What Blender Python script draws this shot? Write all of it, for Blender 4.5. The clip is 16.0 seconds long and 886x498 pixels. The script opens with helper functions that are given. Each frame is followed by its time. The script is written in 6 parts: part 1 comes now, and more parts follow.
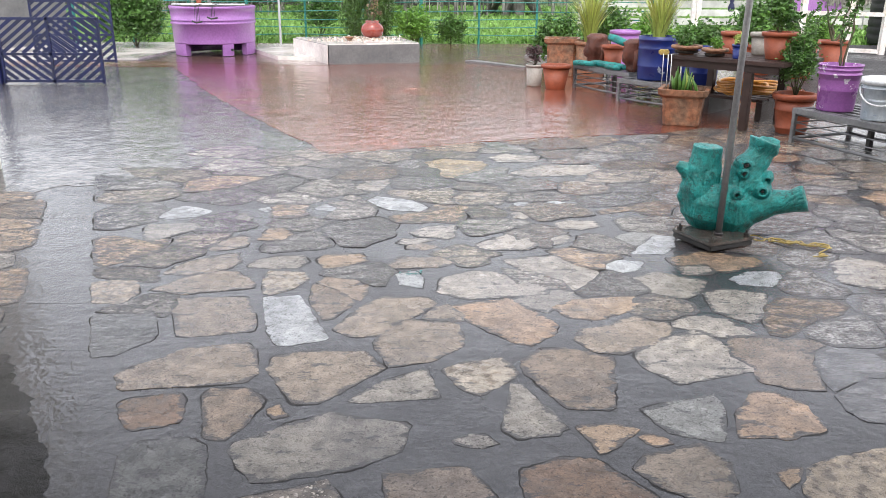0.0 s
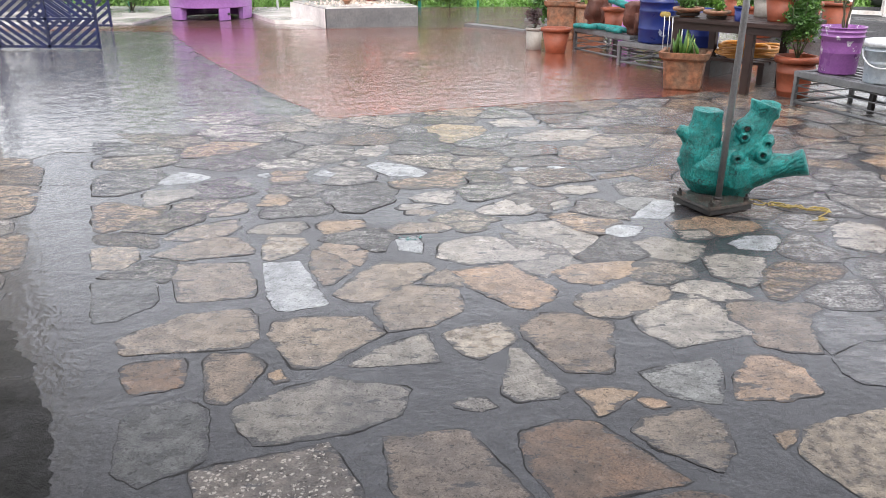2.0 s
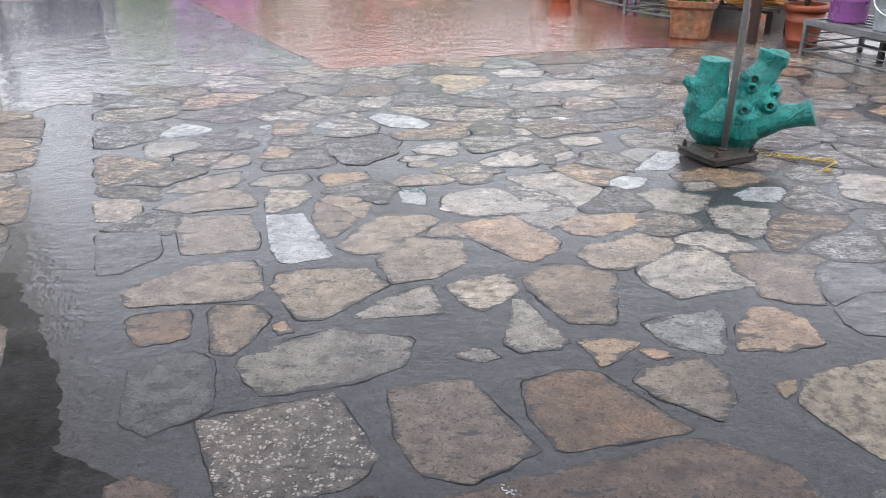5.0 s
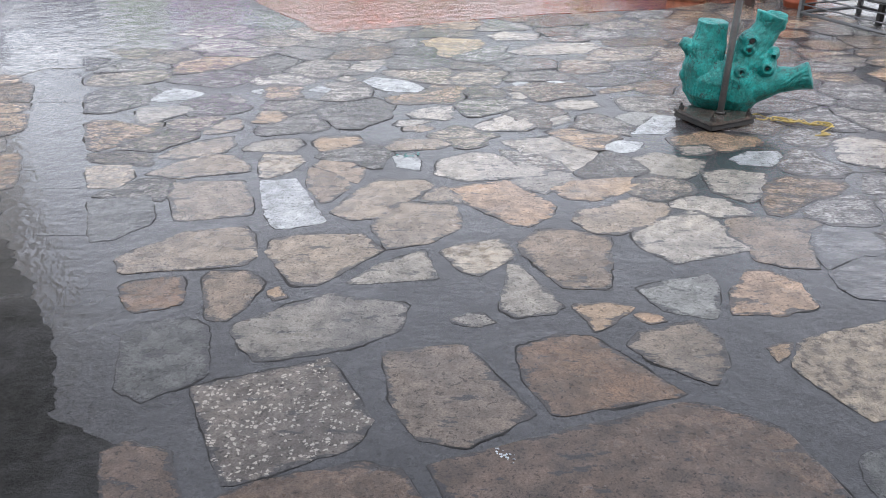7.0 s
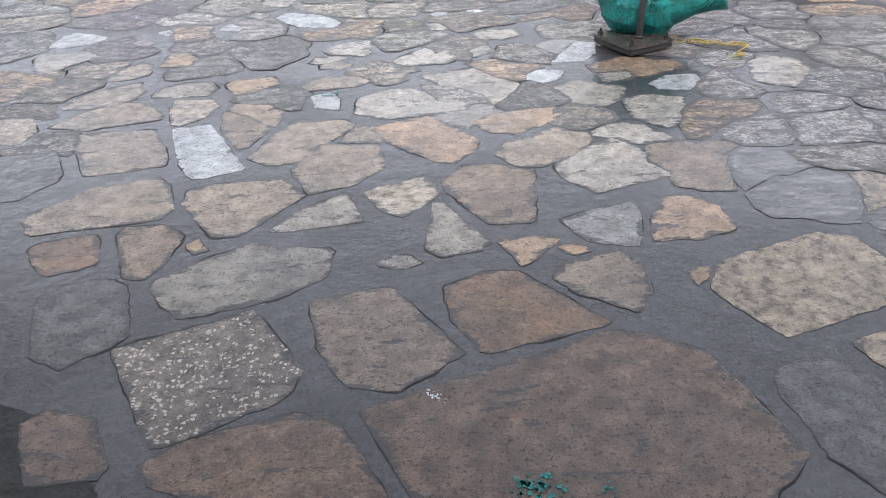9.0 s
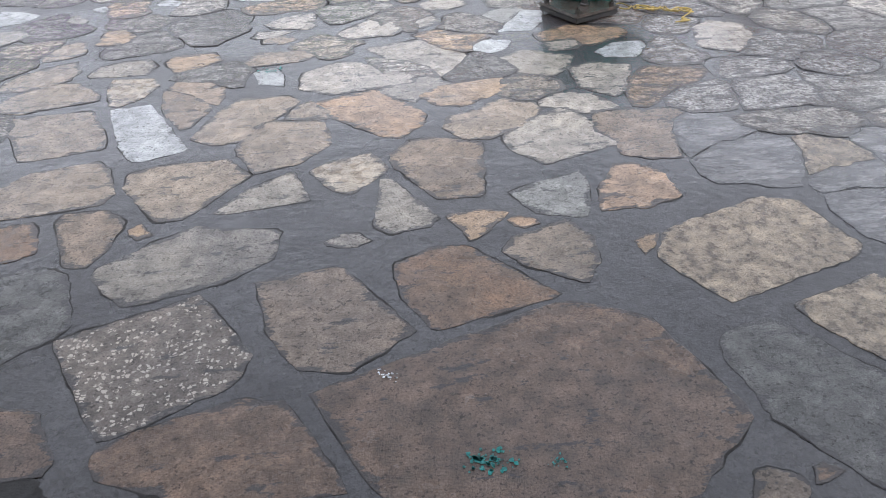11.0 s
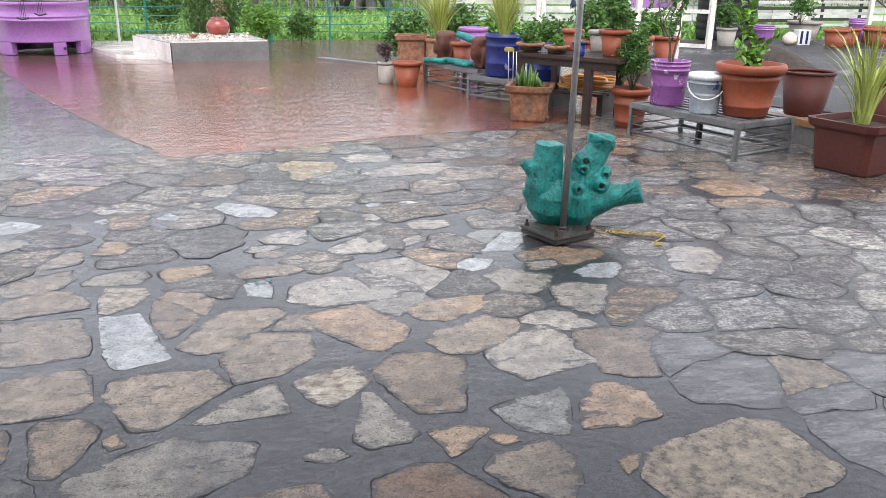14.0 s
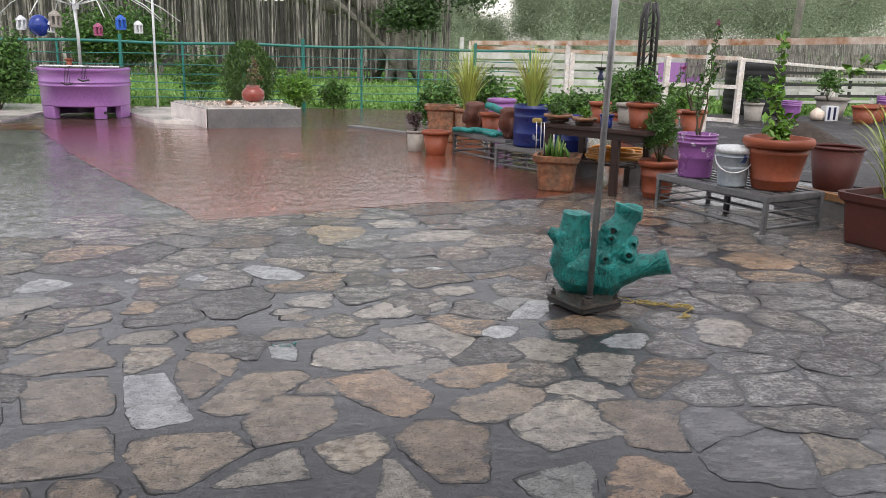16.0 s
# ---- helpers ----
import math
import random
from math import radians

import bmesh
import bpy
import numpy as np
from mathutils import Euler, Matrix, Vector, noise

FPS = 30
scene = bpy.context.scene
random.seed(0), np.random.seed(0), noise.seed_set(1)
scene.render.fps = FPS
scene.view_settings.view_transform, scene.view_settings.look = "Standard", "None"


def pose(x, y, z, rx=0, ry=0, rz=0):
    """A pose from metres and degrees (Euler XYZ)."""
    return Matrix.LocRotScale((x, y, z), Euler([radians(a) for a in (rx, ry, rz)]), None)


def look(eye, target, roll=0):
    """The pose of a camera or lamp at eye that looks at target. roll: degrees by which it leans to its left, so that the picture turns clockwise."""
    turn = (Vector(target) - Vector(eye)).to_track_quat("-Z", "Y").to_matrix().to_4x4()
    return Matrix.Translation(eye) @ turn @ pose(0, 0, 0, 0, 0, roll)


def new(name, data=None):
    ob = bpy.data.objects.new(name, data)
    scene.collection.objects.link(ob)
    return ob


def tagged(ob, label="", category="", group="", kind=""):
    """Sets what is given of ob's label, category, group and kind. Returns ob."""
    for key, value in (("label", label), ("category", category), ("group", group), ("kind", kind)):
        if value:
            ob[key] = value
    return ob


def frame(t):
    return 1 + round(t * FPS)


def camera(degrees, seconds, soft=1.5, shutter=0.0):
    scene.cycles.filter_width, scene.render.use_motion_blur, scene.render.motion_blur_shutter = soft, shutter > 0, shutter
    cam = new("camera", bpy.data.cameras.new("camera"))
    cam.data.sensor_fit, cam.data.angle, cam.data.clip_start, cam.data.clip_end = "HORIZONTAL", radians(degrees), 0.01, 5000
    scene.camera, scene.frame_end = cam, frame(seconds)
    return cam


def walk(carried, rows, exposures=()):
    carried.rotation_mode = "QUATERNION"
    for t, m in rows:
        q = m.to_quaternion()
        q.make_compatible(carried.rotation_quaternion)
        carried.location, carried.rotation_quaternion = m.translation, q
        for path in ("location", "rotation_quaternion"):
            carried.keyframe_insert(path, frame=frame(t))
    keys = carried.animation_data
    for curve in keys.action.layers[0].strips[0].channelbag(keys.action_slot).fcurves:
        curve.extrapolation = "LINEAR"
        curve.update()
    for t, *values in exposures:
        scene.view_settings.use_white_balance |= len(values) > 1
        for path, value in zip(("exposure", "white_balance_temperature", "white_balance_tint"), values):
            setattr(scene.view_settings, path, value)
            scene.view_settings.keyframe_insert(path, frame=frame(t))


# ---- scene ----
cam = camera(58.0, 16.0, soft=0.6)
PATH = [
    (0, (0.001, 0.0, 1.298), (0.002, 1.892, 0.65), 0.2),
    (0.5, (0.002, 0.003, 1.295), (0.003, 1.888, 0.624), 0.1),
    (1, (0.001, 0.002, 1.294), (0.002, 1.879, 0.603), 0.1),
    (1.5, (0.001, -0.001, 1.295), (0.002, 1.87, 0.589), 0.1),
    (2, (0.002, -0.001, 1.295), (0.004, 1.862, 0.567), 0.0),
    (2.5, (0.002, -0.001, 1.294), (0.003, 1.854, 0.546), 0.0),
    (3, (0.002, 0.0, 1.293), (0.002, 1.848, 0.528), -0.1),
    (3.5, (0.002, -0.001, 1.293), (0.001, 1.84, 0.51), -0.1),
    (4, (0.002, 0.0, 1.292), (-0.002, 1.834, 0.492), -0.1),
    (6.5, (0.006, 0.004, 1.286), (-0.003, 1.793, 0.392), -0.3),
    (7, (0.006, 0.011, 1.285), (0.01, 1.789, 0.371), -0.2),
    (7.5, (0.022, 0.03, 1.288), (0.064, 1.793, 0.345), 0.0),
    (8, (0.03, 0.034, 1.291), (0.122, 1.776, 0.312), -0.2),
    (8.5, (0.038, 0.041, 1.293), (0.168, 1.756, 0.273), -0.7),
    (9, (0.041, 0.044, 1.294), (0.201, 1.732, 0.232), -0.9),
    (11.3, (0.079, 0.061, 1.304), (0.356, 1.69, 0.177), -1.6),
    (11.5, (0.082, 0.057, 1.309), (0.375, 1.7, 0.207), -2.1),
    (12, (0.079, 0.049, 1.319), (0.416, 1.77, 0.356), -1.8),
    (12.5, (0.076, 0.047, 1.321), (0.429, 1.8, 0.425), -1.6),
    (13, (0.078, 0.042, 1.316), (0.433, 1.832, 0.498), -1.5),
    (13.5, (0.072, 0.062, 1.315), (0.433, 1.88, 0.563), 0.3),
    (14, (0.071, 0.031, 1.328), (0.406, 1.89, 0.671), 0.8),
    (14.5, (0.069, 0.023, 1.331), (0.385, 1.9, 0.719), 0.8),
    (15, (0.061, 0.017, 1.327), (0.364, 1.91, 0.754), 1.1),
    (15.5, (0.069, 0.021, 1.329), (0.355, 1.931, 0.808), 1.2),
    (16, (0.065, 0.03, 1.323), (0.343, 1.947, 0.826), 1.5),
]
walk(cam, [(t, look(eye, target, roll)) for t, eye, target, roll in PATH],
     [(0, 1.54, 6750, 13), (4, 1.54, 6700, 13), (7, 1.54, 6450, 13), (13, 1.52, 6450, 13), (14.5, 1.46, 6750, 13), (15.5, 0.92, 6950, 14), (16.0, 0.84, 6900, 14)])

# ---- world, sun ----
world = bpy.data.worlds.new("overcast_sky")
scene.world = world
world.use_nodes = True
wn, wl = world.node_tree.nodes, world.node_tree.links
sky = wn.new("ShaderNodeTexSky")
sky.sky_type, sky.sun_disc = "NISHITA", False
sky.sun_elevation, sky.sun_rotation = radians(62), radians(180)
sky.air_density, sky.dust_density, sky.ozone_density = 1.0, 1.6, 0.8
grey_sky = wn.new("ShaderNodeHueSaturation")
grey_sky.inputs["Saturation"].default_value = 0.28
wl.new(sky.outputs[0], grey_sky.inputs["Color"])
wl.new(grey_sky.outputs[0], wn["Background"].inputs[0])
wn["Background"].inputs[1].default_value = 0.17
sun = new("sun", bpy.data.lights.new("sun", "SUN"))
sun.data.energy, sun.data.angle, sun.data.color = 0.25, radians(20), (1.0, 0.98, 0.96)
sun.matrix_world = look((0, -5.74, 10.8), (0, 0, 0))


# ---- materials ----
def material(name, c1, c2, scale=3.0, rough=(0.35, 0.6), bump=0.15, fine=40.0, metal=0.0, wet=0.0, island=False, vary=0.0,
             chips=None, coat=0.0, streak=False, grain=0.1, pits=0.0, ripple=1.0, uneven=1.0, mottle=0.0, smear=None, film_ior=1.4, film_min=0.5, patchy=0.45, wave=(9, 38), film_rough=(0.2, 0.07), cracks=0.0, wash=0.0):
    """c1, c2: patchy base colours; scale, fine: noise sizes; wet: share of the surface under a water film;
    vary: brightness change from piece to piece; chips: colour, scale and threshold of flakes or pebbles."""
    m = bpy.data.materials.new(name)
    m.use_nodes = True
    n, l = m.node_tree.nodes, m.node_tree.links
    b = n["Principled BSDF"]
    b.inputs["Metallic"].default_value = metal
    if coat:
        b.inputs["Coat Weight"].default_value, b.inputs["Coat Roughness"].default_value = coat, 0.08
    geo = n.new("ShaderNodeNewGeometry")
    info = n.new("ShaderNodeObjectInfo")
    tc = n.new("ShaderNodeTexCoord")
    shift = n.new("ShaderNodeVectorMath")
    shift.operation = "MULTIPLY_ADD"
    l.new(info.outputs["Random"], shift.inputs[0])
    shift.inputs[1].default_value = (37, 91, 53)
    l.new(tc.outputs["Object"], shift.inputs[2])
    where = shift.outputs[0]
    if streak:
        st = n.new("ShaderNodeMapping")
        st.inputs["Scale"].default_value = (1.5, 1.5, 0.16) if streak == "upright" else (0.35, 1.6, 1)
        st.inputs["Rotation"].default_value = (0, 0, 0 if streak == "upright" else 0.4)
        l.new(where, st.inputs[0])
        where = st.outputs[0]

    def noise_at(s, detail, vec=where, rough_=0.6):
        t = n.new("ShaderNodeTexNoise")
        t.inputs["Scale"].default_value, t.inputs["Detail"].default_value, t.inputs["Roughness"].default_value = s, detail, rough_
        l.new(vec, t.inputs["Vector"])
        return t.outputs["Fac"]

    def remap(x, a, b_, lo, hi):
        r = n.new("ShaderNodeMapRange")
        r.inputs[1].default_value, r.inputs[2].default_value, r.inputs[3].default_value, r.inputs[4].default_value = a, b_, lo, hi
        l.new(x, r.inputs[0])
        return r.outputs[0]

    def blend(f, x, y, mode="MIX"):
        r = n.new("ShaderNodeMix")
        r.data_type, r.blend_type = "RGBA", mode
        for v, k in ((f, 0), (x, 6), (y, 7)):
            if isinstance(v, (int, float)):
                r.inputs[k].default_value = v
            elif isinstance(v, tuple):
                r.inputs[k].default_value = (*v, 1)
            else:
                l.new(v, r.inputs[k])
        return r.outputs[2]

    big, small = noise_at(scale, 4), noise_at(fine, 6, where, 0.78)
    col = blend(remap(big, 0.35, 0.65, 0, 1), c1, c2)
    col = blend(1.0, col, remap(small, 0.42, 0.58, 1 - grain, 1 + grain * 0.8), "MULTIPLY")
    if mottle:
        col = blend(1.0, col, remap(noise_at(19, 3), 0.35, 0.65, 1 - mottle, 1 + mottle), "MULTIPLY")
    if pits:
        pit = noise_at(pits, 3, where, 0.7)
        col = blend(remap(pit, 0.415, 0.385, 0, 0.9), col, blend(1.0, col, (0.35, 0.34, 0.33), "MULTIPLY"))
    if chips:
        vor, gap = n.new("ShaderNodeTexVoronoi"), n.new("ShaderNodeTexVoronoi")
        gap.feature = "DISTANCE_TO_EDGE"
        rag = n.new("ShaderNodeMix")
        rag.data_type = "VECTOR"
        rag.inputs[0].default_value = 0.08 if chips[1] < 30 else 0.01
        wob = n.new("ShaderNodeTexNoise")
        wob.inputs["Scale"].default_value = chips[1] * 2
        l.new(where, wob.inputs["Vector"])
        l.new(where, rag.inputs[4])
        l.new(wob.outputs["Color"], rag.inputs[5])
        for v in (vor, gap):
            v.inputs["Scale"].default_value = chips[1]
            l.new(rag.outputs[1], v.inputs["Vector"])
        pick = n.new("ShaderNodeSeparateColor")
        l.new(vor.outputs["Color"], pick.inputs[0])
        on = n.new("ShaderNodeMath")
        on.operation = "MULTIPLY"
        l.new(remap(pick.outputs[0], chips[2], chips[2] - 0.02, 0, 1), on.inputs[0])
        l.new(remap(gap.outputs["Distance"], 0.12, 0.18, 0, 1), on.inputs[1])
        col = blend(on.outputs[0], col, chips[0])
    if cracks:
        off = n.new("ShaderNodeMath")
        off.operation = "SUBTRACT"
        l.new(noise_at(cracks, 4), off.inputs[0])
        off.inputs[1].default_value = 0.5
        size = n.new("ShaderNodeMath")
        size.operation = "ABSOLUTE"
        l.new(off.outputs[0], size.inputs[0])
        line = n.new("ShaderNodeMath")
        line.operation = "MULTIPLY"
        l.new(remap(size.outputs[0], 0.004, 0.016, 1, 0), line.inputs[0])
        l.new(remap(noise_at(cracks * 0.6, 2, shift.outputs[0]), 0.48, 0.56, 0, 0.9), line.inputs[1])
        col = blend(line.outputs[0], col, (0.012, 0.014, 0.014))
    if smear:
        rim = n.new("ShaderNodeAttribute")
        rim.attribute_name = "cement"
        edge = n.new("ShaderNodeMath")
        edge.operation = "MULTIPLY_ADD"
        l.new(rim.outputs["Fac"], edge.inputs[0])
        edge.inputs[1].default_value = 0.15
        sweep = n.new("ShaderNodeMapping")
        sweep.inputs["Scale"].default_value, sweep.inputs["Rotation"].default_value = (0.45, 1.3, 1), (0, 0, 0.35)
        l.new(geo.outputs["Position"], sweep.inputs[0])
        l.new(noise_at(15, 7, sweep.outputs[0], 0.7), edge.inputs[2])
        smear_on = remap(edge.outputs[0], 0.69 - wash, 0.72 - wash, 0, 0.85)
        col = blend(smear_on, col, blend(1.0, smear, remap(small, 0.35, 0.65, 0.7, 1.3), "MULTIPLY"))
    if vary:
        r = geo.outputs["Random Per Island"] if island else info.outputs["Random"]
        col = blend(1.0, col, remap(r, 0, 1, 1 - vary, 1 + vary), "MULTIPLY")
    rgh = remap(big, 0.3, 0.7, rough[1], rough[0])
    height, strength = small, bump
    if wet:
        place = geo.outputs["Position"]
        film = remap(noise_at(0.9, 5, place, 0.55), 0.58 - wet * 0.3, 0.70 - wet * 0.3, 0, 1)
        col = blend(film, col, blend(1.0, col, (0.75, 0.75, 0.77), "MULTIPLY"))
        rgh = blend(film, rgh, (0.22, 0.22, 0.22))
        b.inputs["Coat IOR"].default_value, b.inputs["Specular IOR Level"].default_value = film_ior, 0.2
        broken = n.new("ShaderNodeMath")
        broken.operation = "MULTIPLY"
        l.new(remap(film, 0, 1, film_min, 1.0), broken.inputs[0])
        l.new(remap(small, 0.36, 0.56, patchy, 1.0), broken.inputs[1])
        l.new(broken.outputs[0], b.inputs["Coat Weight"])
        l.new(remap(film, 0, 1, *film_rough), b.inputs["Coat Roughness"])
        swell = n.new("ShaderNodeMath")
        swell.operation = "MULTIPLY_ADD"
        l.new(noise_at(wave[0], 3, place, 0.6), swell.inputs[0])
        swell.inputs[1].default_value = 2.2 * uneven
        l.new(noise_at(wave[1], 3, place, 0.6), swell.inputs[2])
        cb = n.new("ShaderNodeBump")
        cb.inputs["Strength"].default_value, cb.inputs["Distance"].default_value = 0.35 * ripple, 0.02
        l.new(swell.outputs[0], cb.inputs["Height"])
        l.new(cb.outputs[0], b.inputs["Coat Normal"])
    l.new(col, b.inputs["Base Color"])
    l.new(rgh, b.inputs["Roughness"])
    bp = n.new("ShaderNodeBump")
    bp.inputs["Strength"].default_value, bp.inputs["Distance"].default_value = strength, 0.02
    l.new(height, bp.inputs["Height"])
    l.new(bp.outputs[0], b.inputs["Normal"])
    return m


TONES = {}
for tone, c1, c2, kw in (
        ("white", (0.37, 0.39, 0.39), (0.32, 0.34, 0.35), {"wash": 0.0}),
        ("pale", (0.38, 0.34, 0.285), (0.29, 0.265, 0.23), {}),
        ("beige", (0.303, 0.240, 0.179), (0.215, 0.177, 0.137), {}),
        ("grey", (0.285, 0.256, 0.215), (0.203, 0.187, 0.162), {}),
        ("blue", (0.252, 0.254, 0.240), (0.194, 0.197, 0.184), {}),
        ("brown", (0.265, 0.20, 0.145), (0.185, 0.145, 0.11), {}),
        ("tan", (0.334, 0.231, 0.142), (0.246, 0.181, 0.124), {}),
        ("orange", (0.43, 0.285, 0.175), (0.31, 0.215, 0.145), {}),
        ("yellow", (0.34, 0.26, 0.14), (0.27, 0.20, 0.12), {}),
        ("rust", (0.253, 0.152, 0.091), (0.154, 0.107, 0.073), {}),
        ("slab", (0.225, 0.148, 0.103), (0.135, 0.096, 0.072), {"scale": 14.0}),
        ("dark", (0.125, 0.127, 0.122), (0.07, 0.073, 0.072), {"scale": 12.0}),
        ("streaky", (0.360, 0.289, 0.203), (0.145, 0.117, 0.091), {"scale": 30.0, "wash": 0.03}),
        ("speckled", (0.40, 0.35, 0.28), (0.226, 0.181, 0.133), {"scale": 22.0}),
        ("smeared", (0.20, 0.195, 0.192), (0.105, 0.106, 0.112), {"streak": True, "scale": 22.0, "wash": 0.19, "film_min": 0.85, "film_ior": 1.65}),
        ("pebbly", (0.185, 0.155, 0.130), (0.145, 0.125, 0.108), {"chips": ((0.58, 0.53, 0.46), 88.0, 0.36), "wash": 0.1})):
    kw = {"scale": 6.0, **kw}
    c1, c2 = (tuple(1.12 * (0.9 * v + 0.1 * c[1]) for v in c) for c in (c1, c2))
    TONES[tone] = material(tone + "_stone", c1, c2, fine=170, rough=(0.2, 0.42), bump=0.4, wet=0.5, vary=0.12, grain=0.3, pits=75.0, ripple=0.5, mottle=0.28, smear=(0.056, 0.056, 0.060), **{"wash": 0.1, "film_min": 0.6, "film_ior": 1.42, **kw})
FAR_TONES = {}
for tone, c1, c2 in (("buff", (0.36, 0.315, 0.26), (0.23, 0.205, 0.17)), ("ash", (0.31, 0.305, 0.29), (0.19, 0.185, 0.18)),
                     ("clay", (0.42, 0.32, 0.225), (0.28, 0.21, 0.155)), ("chalk", (0.42, 0.40, 0.36), (0.28, 0.265, 0.245))):
    FAR_TONES[tone] = material(tone + "_worn_stone", c1, c2, scale=2.2, fine=70, rough=(0.16, 0.38), bump=0.6, wet=0.6, island=True, vary=0.35, grain=0.5, mottle=0.35, ripple=1.4, wave=(12, 50), film_rough=(0.12, 0.05), pits=60.0, smear=(0.095, 0.094, 0.097), film_min=0.75, film_ior=1.6, wash=0.17)
MORTAR = material("wet_cement", (0.062, 0.062, 0.066), (0.032, 0.032, 0.036), scale=2.5, fine=120, rough=(0.25, 0.5), bump=0.3, wet=0.6, ripple=0.45, grain=0.3, mottle=0.2, pits=55.0, film_min=0.7, patchy=0.65, film_ior=1.52, film_rough=(0.18, 0.07))
REFLECTED_DARK = material("painted_dark_reflection", (0.024, 0.024, 0.022), (0.042, 0.042, 0.043), scale=7, fine=60, rough=(0.4, 0.6), bump=0.6, wet=0.4, ripple=0.5, grain=0.3, mottle=0.3, film_min=0.05, patchy=0.3, film_ior=1.33)
RED_OXIDE = material("red_oxide_floor", (0.33, 0.105, 0.06), (0.20, 0.064, 0.038), scale=0.9, fine=22, rough=(0.15, 0.3), bump=0.2, wet=1.0, ripple=0.6, uneven=1.0, grain=0.45, mottle=0.3, film_ior=1.34, wave=(5, 21), film_rough=(0.14, 0.06), film_min=0.7, patchy=0.8)
PINK_CEMENT = material("wet_pinkish_cement", (0.26, 0.14, 0.11), (0.17, 0.10, 0.085), scale=0.9, fine=16, rough=(0.15, 0.3), bump=0.3, wet=0.9, ripple=0.8, uneven=1.0, film_ior=1.38, wave=(3, 12), film_rough=(0.1, 0.03))
CONCRETE = material("worn_wet_concrete", (0.19, 0.18, 0.165), (0.08, 0.078, 0.075), scale=1.1, fine=16, rough=(0.12, 0.3), bump=0.4, wet=0.9, ripple=0.45, uneven=1.2, grain=0.45, mottle=0.4, film_ior=1.42, wave=(5, 24), film_rough=(0.09, 0.05), film_min=0.55, patchy=0.5)
YARD = material("wet_tarmac", (0.036, 0.034, 0.034), (0.018, 0.017, 0.017), scale=0.8, fine=30, rough=(0.35, 0.6), bump=0.8, wet=0.01, ripple=2.5, uneven=2.0, mottle=0.35, film_min=0.1, film_ior=1.33, film_rough=(0.45, 0.2))
GRASS_SOIL = material("grassy_soil", (0.09, 0.20, 0.035), (0.13, 0.25, 0.05), scale=0.7, fine=9, rough=(0.7, 0.9), bump=0.6)
BLADE = material("grass_blade", (0.16, 0.31, 0.07), (0.22, 0.38, 0.10), scale=1.2, fine=9, rough=(0.4, 0.6), island=True, vary=0.35)
PURPLE = material("faded_purple_plastic", (0.37, 0.16, 0.44), (0.31, 0.13, 0.38), scale=2, fine=30, rough=(0.3, 0.5), bump=0.05, coat=0.3)
PURPLE_PAIL = material("purple_bucket_plastic", (0.33, 0.12, 0.37), (0.26, 0.09, 0.30), scale=6, fine=60, rough=(0.2, 0.4), bump=0.06, chips=((0.7, 0.66, 0.7), 22.0, 0.12))
WHITE_PAINT = material("chipped_white_paint", (0.82, 0.80, 0.77), (0.70, 0.62, 0.54), scale=5, fine=40, rough=(0.3, 0.55), bump=0.1, mottle=0.15)
RUST = material("rusty_steel", (0.40, 0.17, 0.065), (0.78, 0.71, 0.63), scale=2.4, fine=40, rough=(0.5, 0.8), bump=0.3)
WHITE = material("white_plastic", (0.72, 0.74, 0.75), (0.62, 0.65, 0.67), scale=4, fine=30, rough=(0.25, 0.45), bump=0.04)
PAIL_GREY = material("stained_pale_plastic", (0.52, 0.57, 0.60), (0.34, 0.40, 0.46), scale=7, fine=40, rough=(0.25, 0.5), bump=0.05, chips=((0.05, 0.10, 0.28), 10.0, 0.2))
PLASTER = material("grey_cement_render", (0.19, 0.19, 0.185), (0.13, 0.13, 0.13), scale=3, fine=30, rough=(0.35, 0.6), bump=0.4)
TILE = material("pale_glazed_tile", (0.82, 0.78, 0.73), (0.70, 0.66, 0.61), scale=2, fine=20, rough=(0.1, 0.25), bump=0.08, wet=0.5)
TEAL = material("teal_gloss_paint", (0.0, 0.26, 0.24), (0.0, 0.15, 0.14), scale=12, fine=70, rough=(0.35, 0.55), bump=0.5, grain=0.25, mottle=0.2, coat=0.12, cracks=14.0)
TEAL_RAIL = material("teal_fence_paint", (0.02, 0.21, 0.18), (0.02, 0.16, 0.135), scale=3, fine=30, rough=(0.3, 0.5), bump=0.1)
STEEL = material("galvanised_tube", (0.40, 0.40, 0.41), (0.28, 0.28, 0.29), scale=5, fine=60, rough=(0.25, 0.5), bump=0.1, metal=0.7)
GREY_IRON = material("grey_painted_iron", (0.20, 0.205, 0.21), (0.12, 0.125, 0.13), scale=7, fine=50, rough=(0.3, 0.5), bump=0.2, metal=0.3)
BLACK_PLASTIC = material("black_tank_plastic", (0.008, 0.008, 0.009), (0.014, 0.014, 0.015), scale=3, fine=20, rough=(0.55, 0.75), bump=0.1)
BLACK_IRON = material("black_iron", (0.02, 0.02, 0.022), (0.035, 0.033, 0.03), scale=6, fine=50, rough=(0.25, 0.5), bump=0.2)
TERRA = material("orange_terracotta", (0.31, 0.072, 0.03), (0.22, 0.055, 0.025), scale=4, fine=35, rough=(0.4, 0.6), bump=0.15)
TERRA_OLD = material("weathered_terracotta", (0.29, 0.12, 0.06), (0.20, 0.12, 0.075), scale=8, fine=35, rough=(0.45, 0.7), bump=0.35, mottle=0.35)
OXBLOOD = material("dark_red_plastic", (0.10, 0.021, 0.014), (0.07, 0.016, 0.012), scale=4, fine=30, rough=(0.5, 0.7), bump=0.06)
